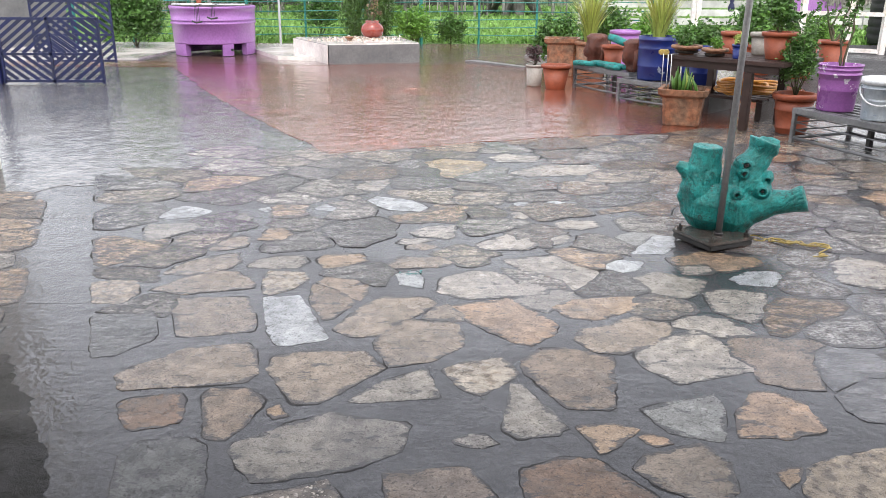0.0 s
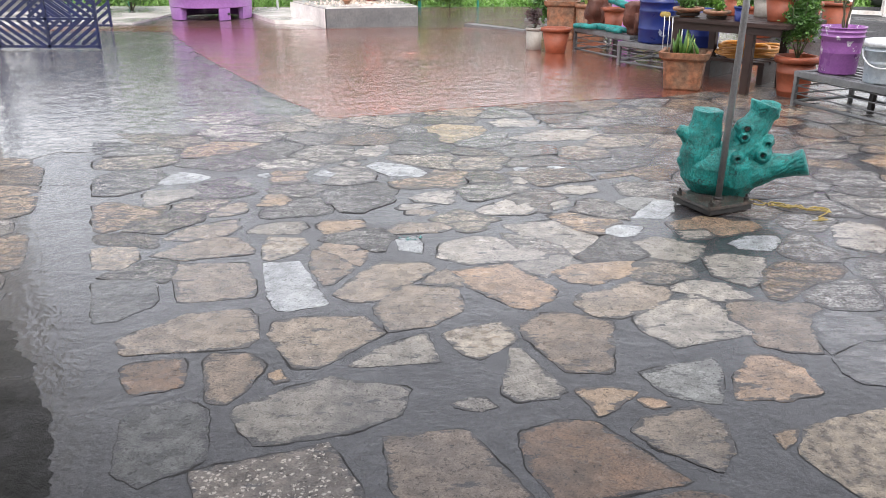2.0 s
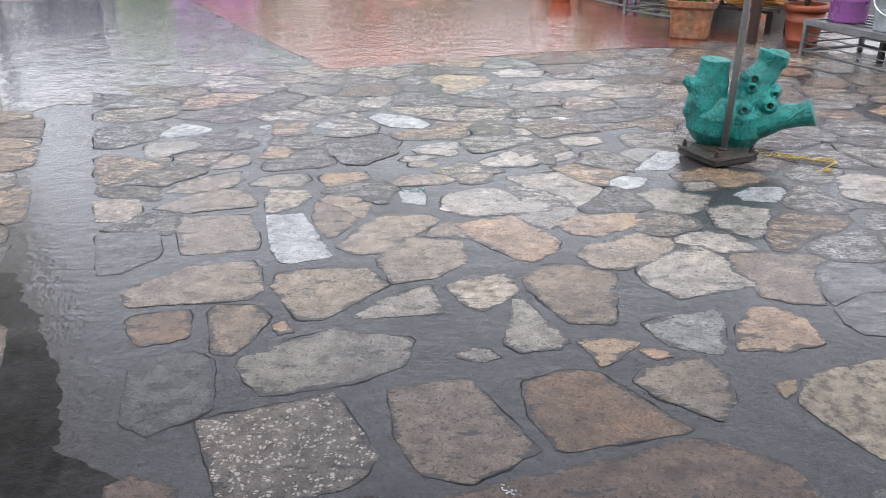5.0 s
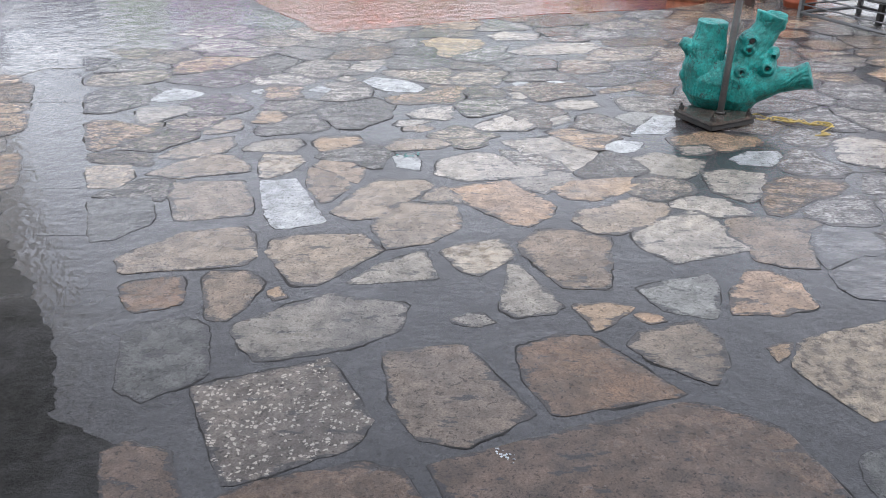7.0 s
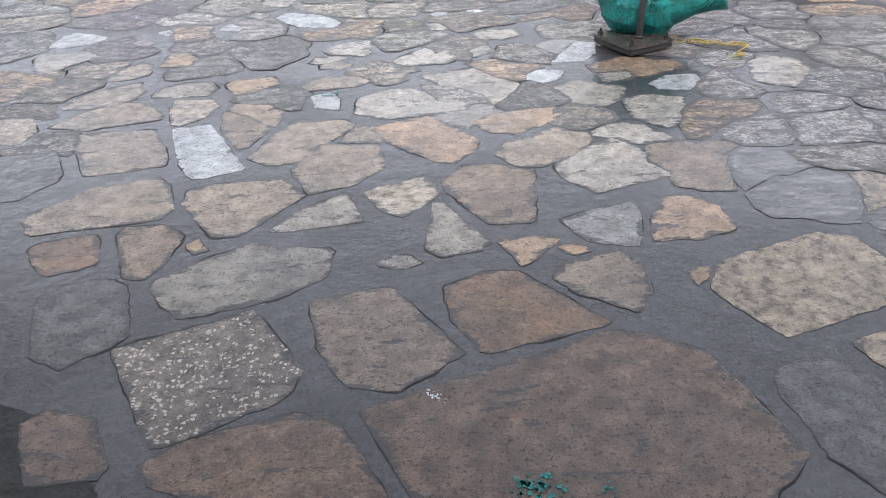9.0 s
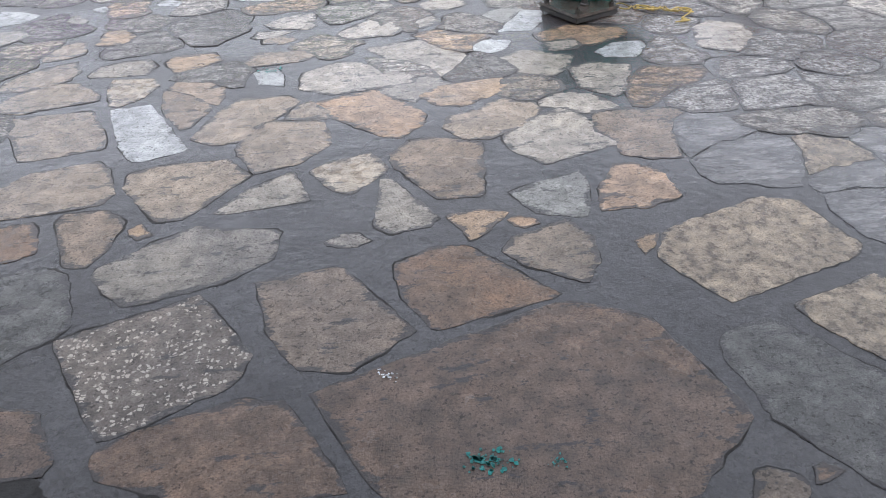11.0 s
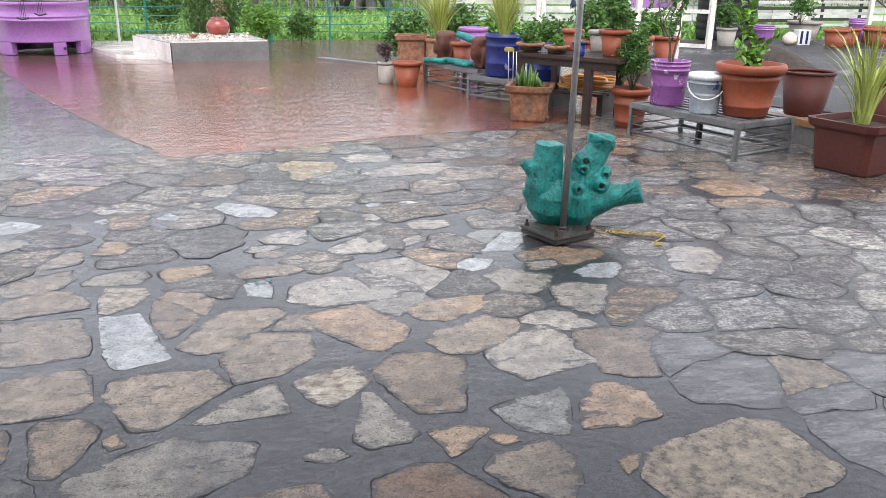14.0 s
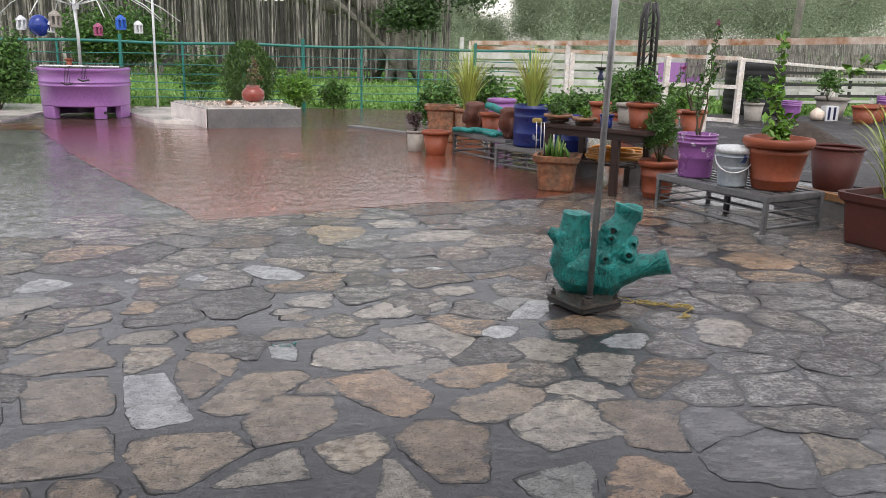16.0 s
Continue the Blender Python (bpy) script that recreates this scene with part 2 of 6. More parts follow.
GLAZE = material("red_glazed_clay", (0.27, 0.045, 0.028), (0.22, 0.038, 0.026), scale=5, fine=30, rough=(0.12, 0.22), bump=0.04, coat=0.5)
STONE_POT = material("pale_cement_pot", (0.36, 0.33, 0.29), (0.28, 0.26, 0.23), scale=6, fine=40, rough=(0.5, 0.7), bump=0.25)
BLUE = material("deep_blue_plastic", (0.009, 0.024, 0.16), (0.007, 0.018, 0.11), scale=5, fine=40, rough=(0.25, 0.45), bump=0.06, chips=((0.3, 0.34, 0.42), 14.0, 0.05))
NAVY = material("navy_gate_paint", (0.004, 0.010, 0.07), (0.003, 0.007, 0.04), scale=5, fine=40, rough=(0.3, 0.5), bump=0.12)
LANTERN_BLUE = material("bright_blue_enamel", (0.02, 0.14, 0.6), (0.02, 0.11, 0.5), scale=4, rough=(0.25, 0.4), bump=0.03)
PINK = material("pink_enamel", (0.42, 0.09, 0.2), (0.35, 0.08, 0.17), scale=4, rough=(0.3, 0.4), bump=0.03)
DARK_WOOD = material("dark_stained_wood", (0.04, 0.018, 0.013), (0.022, 0.012, 0.01), scale=5, fine=30, rough=(0.45, 0.65), bump=0.25, streak=True)
CARVED = material("carved_brown_wood", (0.15, 0.045, 0.025), (0.07, 0.024, 0.016), scale=7, fine=28, rough=(0.35, 0.55), bump=0.6)
TIMBER = material("pale_timber", (0.36, 0.20, 0.095), (0.28, 0.15, 0.07), scale=4, fine=30, rough=(0.4, 0.6), bump=0.3, streak=True)
SOIL = material("damp_soil", (0.035, 0.024, 0.017), (0.055, 0.038, 0.026), scale=12, fine=60, rough=(0.7, 0.9), bump=0.8)
HOSE = material("orange_hose", (0.55, 0.25, 0.045), (0.46, 0.2, 0.04), scale=5, fine=30, rough=(0.3, 0.45), bump=0.05)
ROPE = material("yellow_rope", (0.44, 0.33, 0.09), (0.30, 0.22, 0.07), scale=9, fine=90, rough=(0.6, 0.8), bump=0.4)
BARK = material("grey_bark", (0.30, 0.275, 0.24), (0.14, 0.13, 0.115), scale=3, fine=20, rough=(0.6, 0.9), bump=0.7)
ROOT = material("aerial_root", (0.44, 0.41, 0.37), (0.12, 0.11, 0.10), scale=1.5, fine=14, rough=(0.6, 0.9), bump=0.4, island=True, vary=0.4)
STALK = material("plant_stalk", (0.10, 0.075, 0.045), (0.07, 0.08, 0.035), scale=6, fine=30, rough=(0.5, 0.8), bump=0.3)
BOARD = material("weathered_board", (0.64, 0.63, 0.61), (0.40, 0.39, 0.38), scale=2.5, fine=20, rough=(0.5, 0.8), bump=0.3, vary=0.15)
THATCH = material("grey_reed_thatch", (0.27, 0.255, 0.225), (0.15, 0.14, 0.125), scale=3, fine=20, rough=(0.6, 0.9), bump=0.5, island=True, vary=0.45)
THICKET_SHADE = material("painted_thicket_shade", (0.05, 0.046, 0.042), (0.03, 0.028, 0.026), scale=0.6, fine=6, rough=(0.6, 0.9), bump=0.4)
HOUSE_WALL = material("cream_house_paint", (0.62, 0.58, 0.50), (0.54, 0.50, 0.44), scale=0.8, fine=12, rough=(0.5, 0.7), bump=0.15)
DARK_GLASS = material("dark_window_glass", (0.04, 0.05, 0.06), (0.03, 0.04, 0.05), rough=(0.05, 0.1), bump=0.02)
# the far leaf is paled and greyed: rain haze put into its colour
LEAVES = {}
for kind, c1, c2 in (("dark", (0.03, 0.07, 0.018), (0.055, 0.115, 0.028)), ("mid", (0.045, 0.125, 0.02), (0.09, 0.20, 0.035)),
                     ("bright", (0.09, 0.22, 0.025), (0.14, 0.30, 0.035)), ("lemon", (0.27, 0.37, 0.07), (0.42, 0.47, 0.13)),
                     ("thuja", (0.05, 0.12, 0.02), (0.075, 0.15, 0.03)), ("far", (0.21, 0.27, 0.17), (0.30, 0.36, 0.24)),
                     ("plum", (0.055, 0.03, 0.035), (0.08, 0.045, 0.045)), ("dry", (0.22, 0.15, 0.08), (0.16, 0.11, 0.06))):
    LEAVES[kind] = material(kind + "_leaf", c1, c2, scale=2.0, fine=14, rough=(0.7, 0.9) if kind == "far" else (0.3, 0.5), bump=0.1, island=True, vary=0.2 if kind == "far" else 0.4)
RUSTY_PLATE = material("wet_rusty_plate", (0.10, 0.105, 0.098), (0.12, 0.085, 0.065), scale=9, fine=50, rough=(0.2, 0.45), bump=0.4, metal=0.2, wet=0.7, grain=0.3, mottle=0.3)
GLOBE = material("cobalt_glass_globe", (0.012, 0.045, 0.30), (0.01, 0.035, 0.22), scale=6, fine=30, rough=(0.15, 0.3), bump=0.1)
RECESS_SHADE = material("black_recess_shade", (0.012, 0.011, 0.011), (0.02, 0.018, 0.017), scale=20, fine=90, rough=(0.5, 0.8), bump=0.4)
BLOOM = material("magenta_petals", (0.42, 0.05, 0.2), (0.32, 0.04, 0.16), rough=(0.5, 0.6), bump=0.05)
SHELL = material("pale_shell", (0.62, 0.52, 0.42), (0.5, 0.42, 0.36), scale=15, rough=(0.25, 0.4), bump=0.2, island=True, vary=0.5)


# ---- building helpers ----
def mesh_of(name, verts, faces, mat, smooth=False):
    me = bpy.data.meshes.new(name)
    me.from_pydata([tuple(v) for v in verts], [], faces)
    me.materials.append(mat)
    if smooth:
        me.polygons.foreach_set("use_smooth", [True] * len(me.polygons))
    return me


def part(name, bm, mat, parent=None, label="", smooth=False):
    me = bpy.data.meshes.new(name)
    bmesh.ops.recalc_face_normals(bm, faces=bm.faces)
    bm.to_mesh(me)
    bm.free()
    me.materials.append(mat)
    if smooth:
        me.polygons.foreach_set("use_smooth", [True] * len(me.polygons))
    return attach(new(name, me), parent, label)


def attach(ob, parent=None, label=""):
    if parent:
        ob.parent = parent
    return tagged(ob, label)


def thing(name, label, category, x=0, y=0, z=0, turn=0, group="", kind=""):
    e = new(name)
    e.matrix_basis = pose(x, y, z, 0, 0, turn)
    e.empty_display_size = 0.1
    return tagged(e, label, category, group, kind)


def block(bm, x0, y0, z0, x1, y1, z1, bevel=0.0):
    r = bmesh.ops.create_cube(bm, size=1)["verts"]
    for v in r:
        v.co = ((x0 + x1) / 2 + v.co.x * (x1 - x0), (y0 + y1) / 2 + v.co.y * (y1 - y0), (z0 + z1) / 2 + v.co.z * (z1 - z0))
    if bevel:
        bmesh.ops.bevel(bm, geom=list({e for v in r for e in v.link_edges}), offset=bevel, segments=2, affect="EDGES")
    return bm


def beam(bm, a, b, w, h, bevel=0.0):
    """A bar of section w x h from a to b."""
    a, b = Vector(a), Vector(b)
    d = b - a
    m = Matrix.Translation((a + b) / 2) @ d.to_track_quat("Y", "Z").to_matrix().to_4x4()
    r = bmesh.ops.create_cube(bm, size=1)["verts"]
    for v in r:
        v.co = m @ Vector((v.co.x * w, v.co.y * d.length, v.co.z * h))
    if bevel:
        bmesh.ops.bevel(bm, geom=list({e for v in r for e in v.link_edges}), offset=bevel, segments=1, affect="EDGES")
    return bm


def rod(bm, points, radii, n=8, cap=True):
    """A tube through the points, with a radius at each."""
    points = [Vector(p) for p in points]
    if isinstance(radii, (int, float)):
        radii = [radii] * len(points)
    rings = []
    for i, p in enumerate(points):
        d = (points[min(i + 1, len(points) - 1)] - points[max(i - 1, 0)]).normalized()
        u = d.cross(Vector((0.3, 0.2, 1)) if abs(d.z) < 0.9 else Vector((1, 0.1, 0))).normalized()
        w = d.cross(u)
        rings.append([bm.verts.new(p + (u * math.cos(k * math.tau / n) + w * math.sin(k * math.tau / n)) * radii[i]) for k in range(n)])
    for r0, r1 in zip(rings, rings[1:]):
        for k in range(n):
            bm.faces.new((r0[k], r0[(k + 1) % n], r1[(k + 1) % n], r1[k]))
    if cap:
        bm.faces.new(rings[0][::-1])
        bm.faces.new(rings[-1])
    return bm


def lathe(bm, profile, n=32, wobble=0.0):
    """Turns (radius, height) pairs about z; radii of 0 close the shape."""
    rings = []
    for r, z in profile:
        if r < 1e-4:
            rings.append([bm.verts.new((0, 0, z))])
        else:
            rings.append([bm.verts.new((r * (1 + wobble * noise.noise((k * 0.5, z * 6, r))) * math.cos(k * math.tau / n),
                                        r * (1 + wobble * noise.noise((k * 0.5, z * 6, r))) * math.sin(k * math.tau / n), z)) for k in range(n)])
    for a, b in zip(rings, rings[1:]):
        for k in range(n):
            j = (k + 1) % n
            if len(a) == 1:
                bm.faces.new((a[0], b[k], b[j]))
            elif len(b) == 1:
                bm.faces.new((a[k], a[j], b[0]))
            else:
                bm.faces.new((a[k], a[j], b[j], b[k]))
    return bm


def leaf_mesh(name, centres, size, mat, rng, slim=0.45, up=0.0, face=None):
    """One mesh of folded diamond leaves at the centres."""
    c = np.asarray(centres, float)
    k = len(c)
    d = rng.normal(size=(k, 3))
    d[:, 2] = d[:, 2] * 0.7 + up
    if face is not None:
        d += face
    d /= np.linalg.norm(d, axis=1)[:, None]
    s = np.cross(d, rng.normal(size=(k, 3)))
    s /= np.linalg.norm(s, axis=1)[:, None] + 1e-9
    q = np.cross(d, s)
    ln = size * rng.uniform(0.6, 1.25, size=(k, 1))
    v = np.empty((k, 4, 3))
    v[:, 0], v[:, 2] = c - d * ln / 2, c + d * ln / 2 - q * ln * 0.1
    v[:, 1], v[:, 3] = c + s * ln * slim / 2 + q * ln * 0.1, c - s * ln * slim / 2 + q * ln * 0.1
    i = np.arange(k * 4).reshape(k, 4)
    faces = np.concatenate([i[:, [0, 1, 2]], i[:, [0, 2, 3]]])
    return mesh_of(name, v.reshape(-1, 3).tolist(), faces.tolist(), mat)


def clumps(rng, radii, count, per, spread, low=-0.6):
    """Leaf places in clumps over an uneven ellipsoid."""
    out = []
    for _ in range(count):
        d = rng.normal(size=3)
        d /= np.linalg.norm(d)
        d[2] = max(d[2], low)
        c = d * np.array(radii) * rng.uniform(0.35, 1.0) * (0.75 + 0.5 * noise.noise(Vector(d * 1.7)))
        out.append(c + rng.normal(size=(per, 3)) * spread * rng.uniform(0.6, 1.2))
    return np.concatenate(out)


def shrub(name, label, x, y, z, radii, mat, seed, count=26, per=40, leaf=0.06, stems=6, slim=0.5, category="shrub"):
    """A bush: stems from one foot, and a crown of leaf clumps."""
    rng = np.random.default_rng(seed)
    t = thing(name, label, category, x, y, z)
    bm = bmesh.new()
    for k in range(stems):
        a = rng.uniform(0, math.tau)
        tip = Vector((math.cos(a) * radii[0] * 0.6, math.sin(a) * radii[1] * 0.6, radii[2] * rng.uniform(1.0, 1.7)))
        mid = tip * 0.5 + Vector(rng.normal(size=3) * 0.06 * radii[2])
        rod(bm, [(0, 0, 0), mid, tip], [0.02 * radii[2], 0.013 * radii[2], 0.004], 6)
    part("stem", bm, STALK, t, smooth=True)
    pts = clumps(rng, radii, count, per, min(radii) * 0.22)
    pts[:, 2] += radii[2] * 1.05
    pts = pts[pts[:, 2] > 0.03]
    attach(new("foliage", leaf_mesh("foliage", pts, leaf, mat, rng, slim, 0.2)), t)
    return t


def blades(name, label, x, y, z, n, height, spread, width, mat, seed, category="ornamental grass", droop=0.35):
    """A tuft of long arching leaves from one foot."""
    rng = np.random.default_rng(seed)
    verts, faces = [], []
    for _ in range(n):
        a, lean, h = rng.uniform(0, math.tau), rng.uniform(0.05, 1) * spread, height * rng.uniform(0.55, 1.0)
        ca, sa = math.cos(a), math.sin(a)
        root = np.array([ca, sa, 0]) * rng.uniform(0, 0.06)
        base = len(verts)
        for s in range(6):
            f = s / 5
            out = lean * (0.4 * f + 0.6 * f ** 2.4)
            up = h * (f - droop * (lean / max(spread, 0.01)) * f ** 3)
            wd = width * (1 - f) ** 0.6 * 0.5 + 0.0008
            p = root + np.array([ca * out, sa * out, up])
            verts += [p + np.array([-sa, ca, 0]) * wd, p - np.array([-sa, ca, 0]) * wd]
            if s:
                i = base + 2 * s
                faces.append((i - 2, i - 1, i + 1, i))
    t = thing(name, label, category, x, y, z)
    attach(new("blade_tuft", mesh_of("blade_tuft", verts, faces, mat)), t)
    return t


def stalk_plant(name, label, x, y, z, paths, mat, seed, leaf=0.07, step=0.03, category="plant", slim=0.5, bare=0.25, radius=0.008):
    """Long stems with leaves set along them; paths: points of each stem from the soil."""
    rng = np.random.default_rng(seed)
    t = thing(name, label, category, x, y, z)
    spots = []
    for path in paths:
        bm = bmesh.new()
        pts = [Vector(p) for p in path]
        dense = []
        for a, b in zip(pts, pts[1:]):
            for k in range(5):
                dense.append(a.lerp(b, k / 5) + Vector(rng.normal(size=3) * 0.005))
        dense.append(pts[-1])
        m = len(dense) - 1
        rod(bm, dense, [radius * (1 - 0.7 * i / m) for i in range(m + 1)], 6)
        part("stem", bm, STALK, t, smooth=True)
        total = sum((b - a).length for a, b in zip(dense, dense[1:]))
        for k in range(int(total / step)):
            f = bare + (1 - bare) * k * step / total
            p = dense[min(int(f * m), m)].lerp(dense[min(int(f * m) + 1, m)], f * m % 1)
            d = rng.normal(size=3)
            spots.append(np.array(p) + d / np.linalg.norm(d) * leaf * 0.55)
    attach(new("foliage", leaf_mesh("foliage", spots, leaf, mat, rng, slim, 0.3)), t)
    return t


# ---- ground and paving ----
def slab_sheet(name, outline, z0, z1, mat, label, kind="structure", wobble=0.0):
    bm = bmesh.new()
    pts = []
    for (ax, ay), (bx, by) in zip(outline, outline[1:] + outline[:1]):
        n = max(1, int(math.hypot(bx - ax, by - ay) / 0.12)) if wobble else 1
        for k in range(n):
            px_, py_ = ax + (bx - ax) * k / n, ay + (by - ay) * k / n
            if wobble:
                px_ += wobble * noise.noise((px_ * 3, py_ * 3, 1.0))
                py_ += wobble * noise.noise((px_ * 3, py_ * 3, 7.0))
            pts.append((px_, py_))
    top = bm.faces.new([bm.verts.new((a, b, z1)) for a, b in pts])
    if top.normal.z < 0:
        top.normal_flip()
    r = bmesh.ops.extrude_face_region(bm, geom=[top])
    for v in r["geom"]:
        if isinstance(v, bmesh.types.BMVert):
            v.co.z = z0
    bmesh.ops.triangulate(bm, faces=[f for f in bm.faces if len(f.verts) > 4])
    ob = part(name, bm, mat)
    return tagged(ob, label, "floor" if kind == "structure" else "", kind=kind)


slab_sheet("ground", [(-400, -200), (400, -200), (400, 600), (-400, 600)], -0.6, -0.03, GRASS_SOIL, "green grassy field behind the fence")
slab_sheet("pavement", [(-12, -6), (16, -6), (16, 11), (13, 16.5), (-12, 16.5)], -0.3, 0.0, MORTAR, "dark wet cement bed between the stones")
TERRACE = [(-0.87, 6.05), (0.35, 6.5), (1.0, 6.74), (1.91, 6.93), (3.1, 7.4), (3.6, 9.2), (1.9, 12.0), (0.2, 12.55), (-1.8, 12.5),
           (-4.6, 12.9), (-7.0, 12.9), (-7.0, 12.2), (-4.0, 12.1), (-2.85, 9.59), (-1.89, 7.79)]
slab_sheet("terrace_floor", TERRACE, -0.1, 0.003, RED_OXIDE, "red oxide floor under a film of rain water", wobble=0.05)
slab_sheet("yard_floor", [(4.4, 8.4), (7.5, 5.5), (15, 7.5), (12.8, 16.3), (5.2, 16.3), (4.2, 13.0)], -0.1, 0.01, YARD, "dark wet tarmac yard with puddles", wobble=0.08)
slab_sheet("path_slab", [(-2.2, 12.3), (0.3, 12.5), (2.0, 11.8), (4.4, 9.0), (4.4, 13.0), (3.0, 16.4), (-4.6, 16.4), (-4.6, 12.8)], -0.1, 0.004, PINK_CEMENT, "wet pinkish cement floor beside the plinth", wobble=0.03)
slab_sheet("paving_edge", [(0.35, 12.9), (1.2, 11.95), (1.3, 12.02), (0.5, 13.0)], 0, 0.03, PLASTER, "narrow raised cement edge in the floor", wobble=0.02)
slab_sheet("paving_edge", [(1.35, 13.6), (2.6, 13.2), (2.65, 13.3), (1.4, 13.75)], 0, 0.045, PLASTER, "narrow raised cement edge in the floor", wobble=0.02)
slab_sheet("cement_path", [(-11, 13.1), (-4.9, 13.1), (-4.6, 16.3), (-11, 16.3)], -0.1, 0.03, TILE, "pale wet cement path before the fence", wobble=0.02)


slab_sheet("cement_floor", [(-9.0, 4.6), (-2.6, 4.7), (-2.2, 5.2), (-1.6, 5.8), (-0.95, 6.1), (-1.95, 7.75), (-2.9, 9.5), (-4.05, 12.05), (-9.0, 12.1)], -0.1, 0.0018, CONCRETE, "worn grey concrete floor shining with rain", wobble=0.22)


def edge_x(y):
    """Left edge of the stone paving: the inner side of the cement band."""
    return -0.93 - (y - 1.77) * 0.408


def band_strip(y0, y1, a, b, rag_a, rag_b, top, mat):
    """One poured strip of the cement band between two offsets from the paving's edge; rag: how ragged each side is."""
    left, right = [], []
    for y in np.linspace(y0, y1, max(2, int((y1 - y0) / 0.03))):
        for side, off, rag in ((left, a, rag_a), (right, b, rag_b)):
            side.append((edge_x(y) + off + rag * (noise.noise((y * 5, off * 9, 2.0)) + 0.6 * noise.noise((y * 17, off * 9, 5.0))), y))
    return slab_sheet("cement_band", left + right[::-1], -0.05, top, mat, "smooth grey wet cement strip along the stones")


# cement band beside the stones, with a long joint and cross joints
for y0, y1 in ((0.6, 2.62), (2.632, 3.06), (3.072, 4.28), (4.292, 4.9)):
    band_strip(y0, y1, -0.112, -0.02, 0.0, 0.04, 0.0006, MORTAR)
    band_strip(y0, y1, -0.27, -0.118, 0.06, 0.0, 0.0006, MORTAR)

# dark patch beside the band, widening towards the house: a painted dark reflection
dark_patch = []
for y in np.linspace(0.6, 2.6, 160):
    reach_in = np.interp(y, [0.6, 1.42, 1.6, 2.0, 2.6], [0.16, 0.14, -0.1, -0.12, -0.3])
    dark_patch.append((edge_x(y) + reach_in + 0.03 * noise.noise((y * 9, 1.0, 2.0)) + 0.03 * noise.noise((y * 40, 4.0, 2.0)), y))
slab_sheet("cement_band", [(edge_x(0.6) - 0.4, 0.6)] + dark_patch + [(edge_x(2.6) - 0.36, 2.6)], -0.05, 0.0011, REFLECTED_DARK, "dark patch painted on wet cement as a wall's reflection")


def inside(x, y, poly):
    r = False
    for (ax, ay), (bx, by) in zip(poly, poly[1:] + poly[:1]):
        if (ay > y) != (by > y) and x < (bx - ax) * (y - ay) / (by - ay) + ax:
            r = not r
    return r


FLAGS = []


def flag(x, y, tone, *sides):
    """A flagstone split along straight sides: its middle, the kind of stone, and the bearing and distance of each side."""
    FLAGS.append((x, y, tone, [(math.cos(math.radians(a)), math.sin(math.radians(a)), d) for a, d in sides], max(d for _, d in sides)))


flag(-0.61, 2.87, "white", (-165, 0.079), (-155, 0.084), (-104, 0.183), (-66, 0.194), (23, 0.12), (96, 0.294))
flag(-0.45, 3.12, "brown", (-174, 0.109), (-157, 0.105), (-70, 0.194), (-23, 0.094), (0, 0.117), (102, 0.21))
flag(-0.24, 2.97, "beige", (-129, 0.232), (-91, 0.217), (-36, 0.118), (44, 0.244), (87, 0.19), (145, 0.124), (157, 0.116))
flag(-0.08, 2.71, "beige", (-161, 0.17), (-70, 0.157), (-43, 0.14), (6, 0.166), (79, 0.201), (156, 0.166))
flag(0.27, 2.88, "orange", (-151, 0.137), (-138, 0.116), (-115, 0.155), (-44, 0.182), (-17, 0.184), (31, 0.157), (109, 0.251))
flag(0.42, 2.49, "brown", (-156, 0.131), (-94, 0.261), (-11, 0.178), (65, 0.177), (97, 0.177), (138, 0.157), (179, 0.141))
flag(0.14, 2.45, "speckled", (-153, 0.111), (-114, 0.134), (-43, 0.09), (-20, 0.111), (28, 0.128), (104, 0.115), (133, 0.126))
flag(0.27, 2.19, "grey", (-140, 0.122), (-79, 0.126), (-36, 0.137), (24, 0.078), (75, 0.188), (170, 0.074))
flag(-0.17, 2.35, "grey", (-112, 0.12), (-83, 0.077), (15, 0.151), (126, 0.061), (141, 0.061))
flag(-0.44, 2.48, "beige", (-150, 0.145), (-97, 0.223), (-39, 0.178), (32, 0.222), (92, 0.152), (117, 0.171), (176, 0.17))
flag(-0.67, 2.21, "brown", (-162, 0.079), (-91, 0.169), (-31, 0.113), (-12, 0.088), (38, 0.122), (89, 0.148), (173, 0.12))
flag(-0.52, 2.21, "tan", (-155, 0.026), (-69, 0.044), (29, 0.024), (133, 0.034))
flag(-0.37, 2.01, "grey", (-144, 0.219), (-77, 0.144), (-59, 0.157), (-9, 0.256), (76, 0.194), (125, 0.155), (164, 0.234))
flag(0.09, 2.05, "grey", (-171, 0.061), (-103, 0.039), (-61, 0.056), (39, 0.048), (87, 0.033), (126, 0.035))
flag(-0.36, 1.6, "pebbly", (-154, 0.222), (-64, 0.175), (-20, 0.19), (28, 0.164), (110, 0.218))
flag(0.01, 1.67, "brown", (-170, 0.136), (-154, 0.131), (-104, 0.173), (-55, 0.19), (28, 0.171), (97, 0.236))
flag(0.36, 1.8, "rust", (-159, 0.148), (-77, 0.188), (36, 0.16), (80, 0.165), (121, 0.152), (-177, 0.143))
flag(0.5, 2.08, "tan", (-162, 0.076), (-50, 0.059), (-42, 0.055), (67, 0.068), (95, 0.062))
flag(0.63, 2.05, "orange", (-172, 0.04), (-116, 0.035), (-68, 0.038), (23, 0.039), (69, 0.029), (119, 0.038))
flag(0.78, 2.16, "blue", (-163, 0.124), (-109, 0.101), (-28, 0.1), (-13, 0.094), (109, 0.122))
flag(0.68, 1.89, "beige", (-147, 0.117), (-129, 0.112), (-35, 0.14), (-12, 0.126), (25, 0.142), (111, 0.111), (135, 0.124))
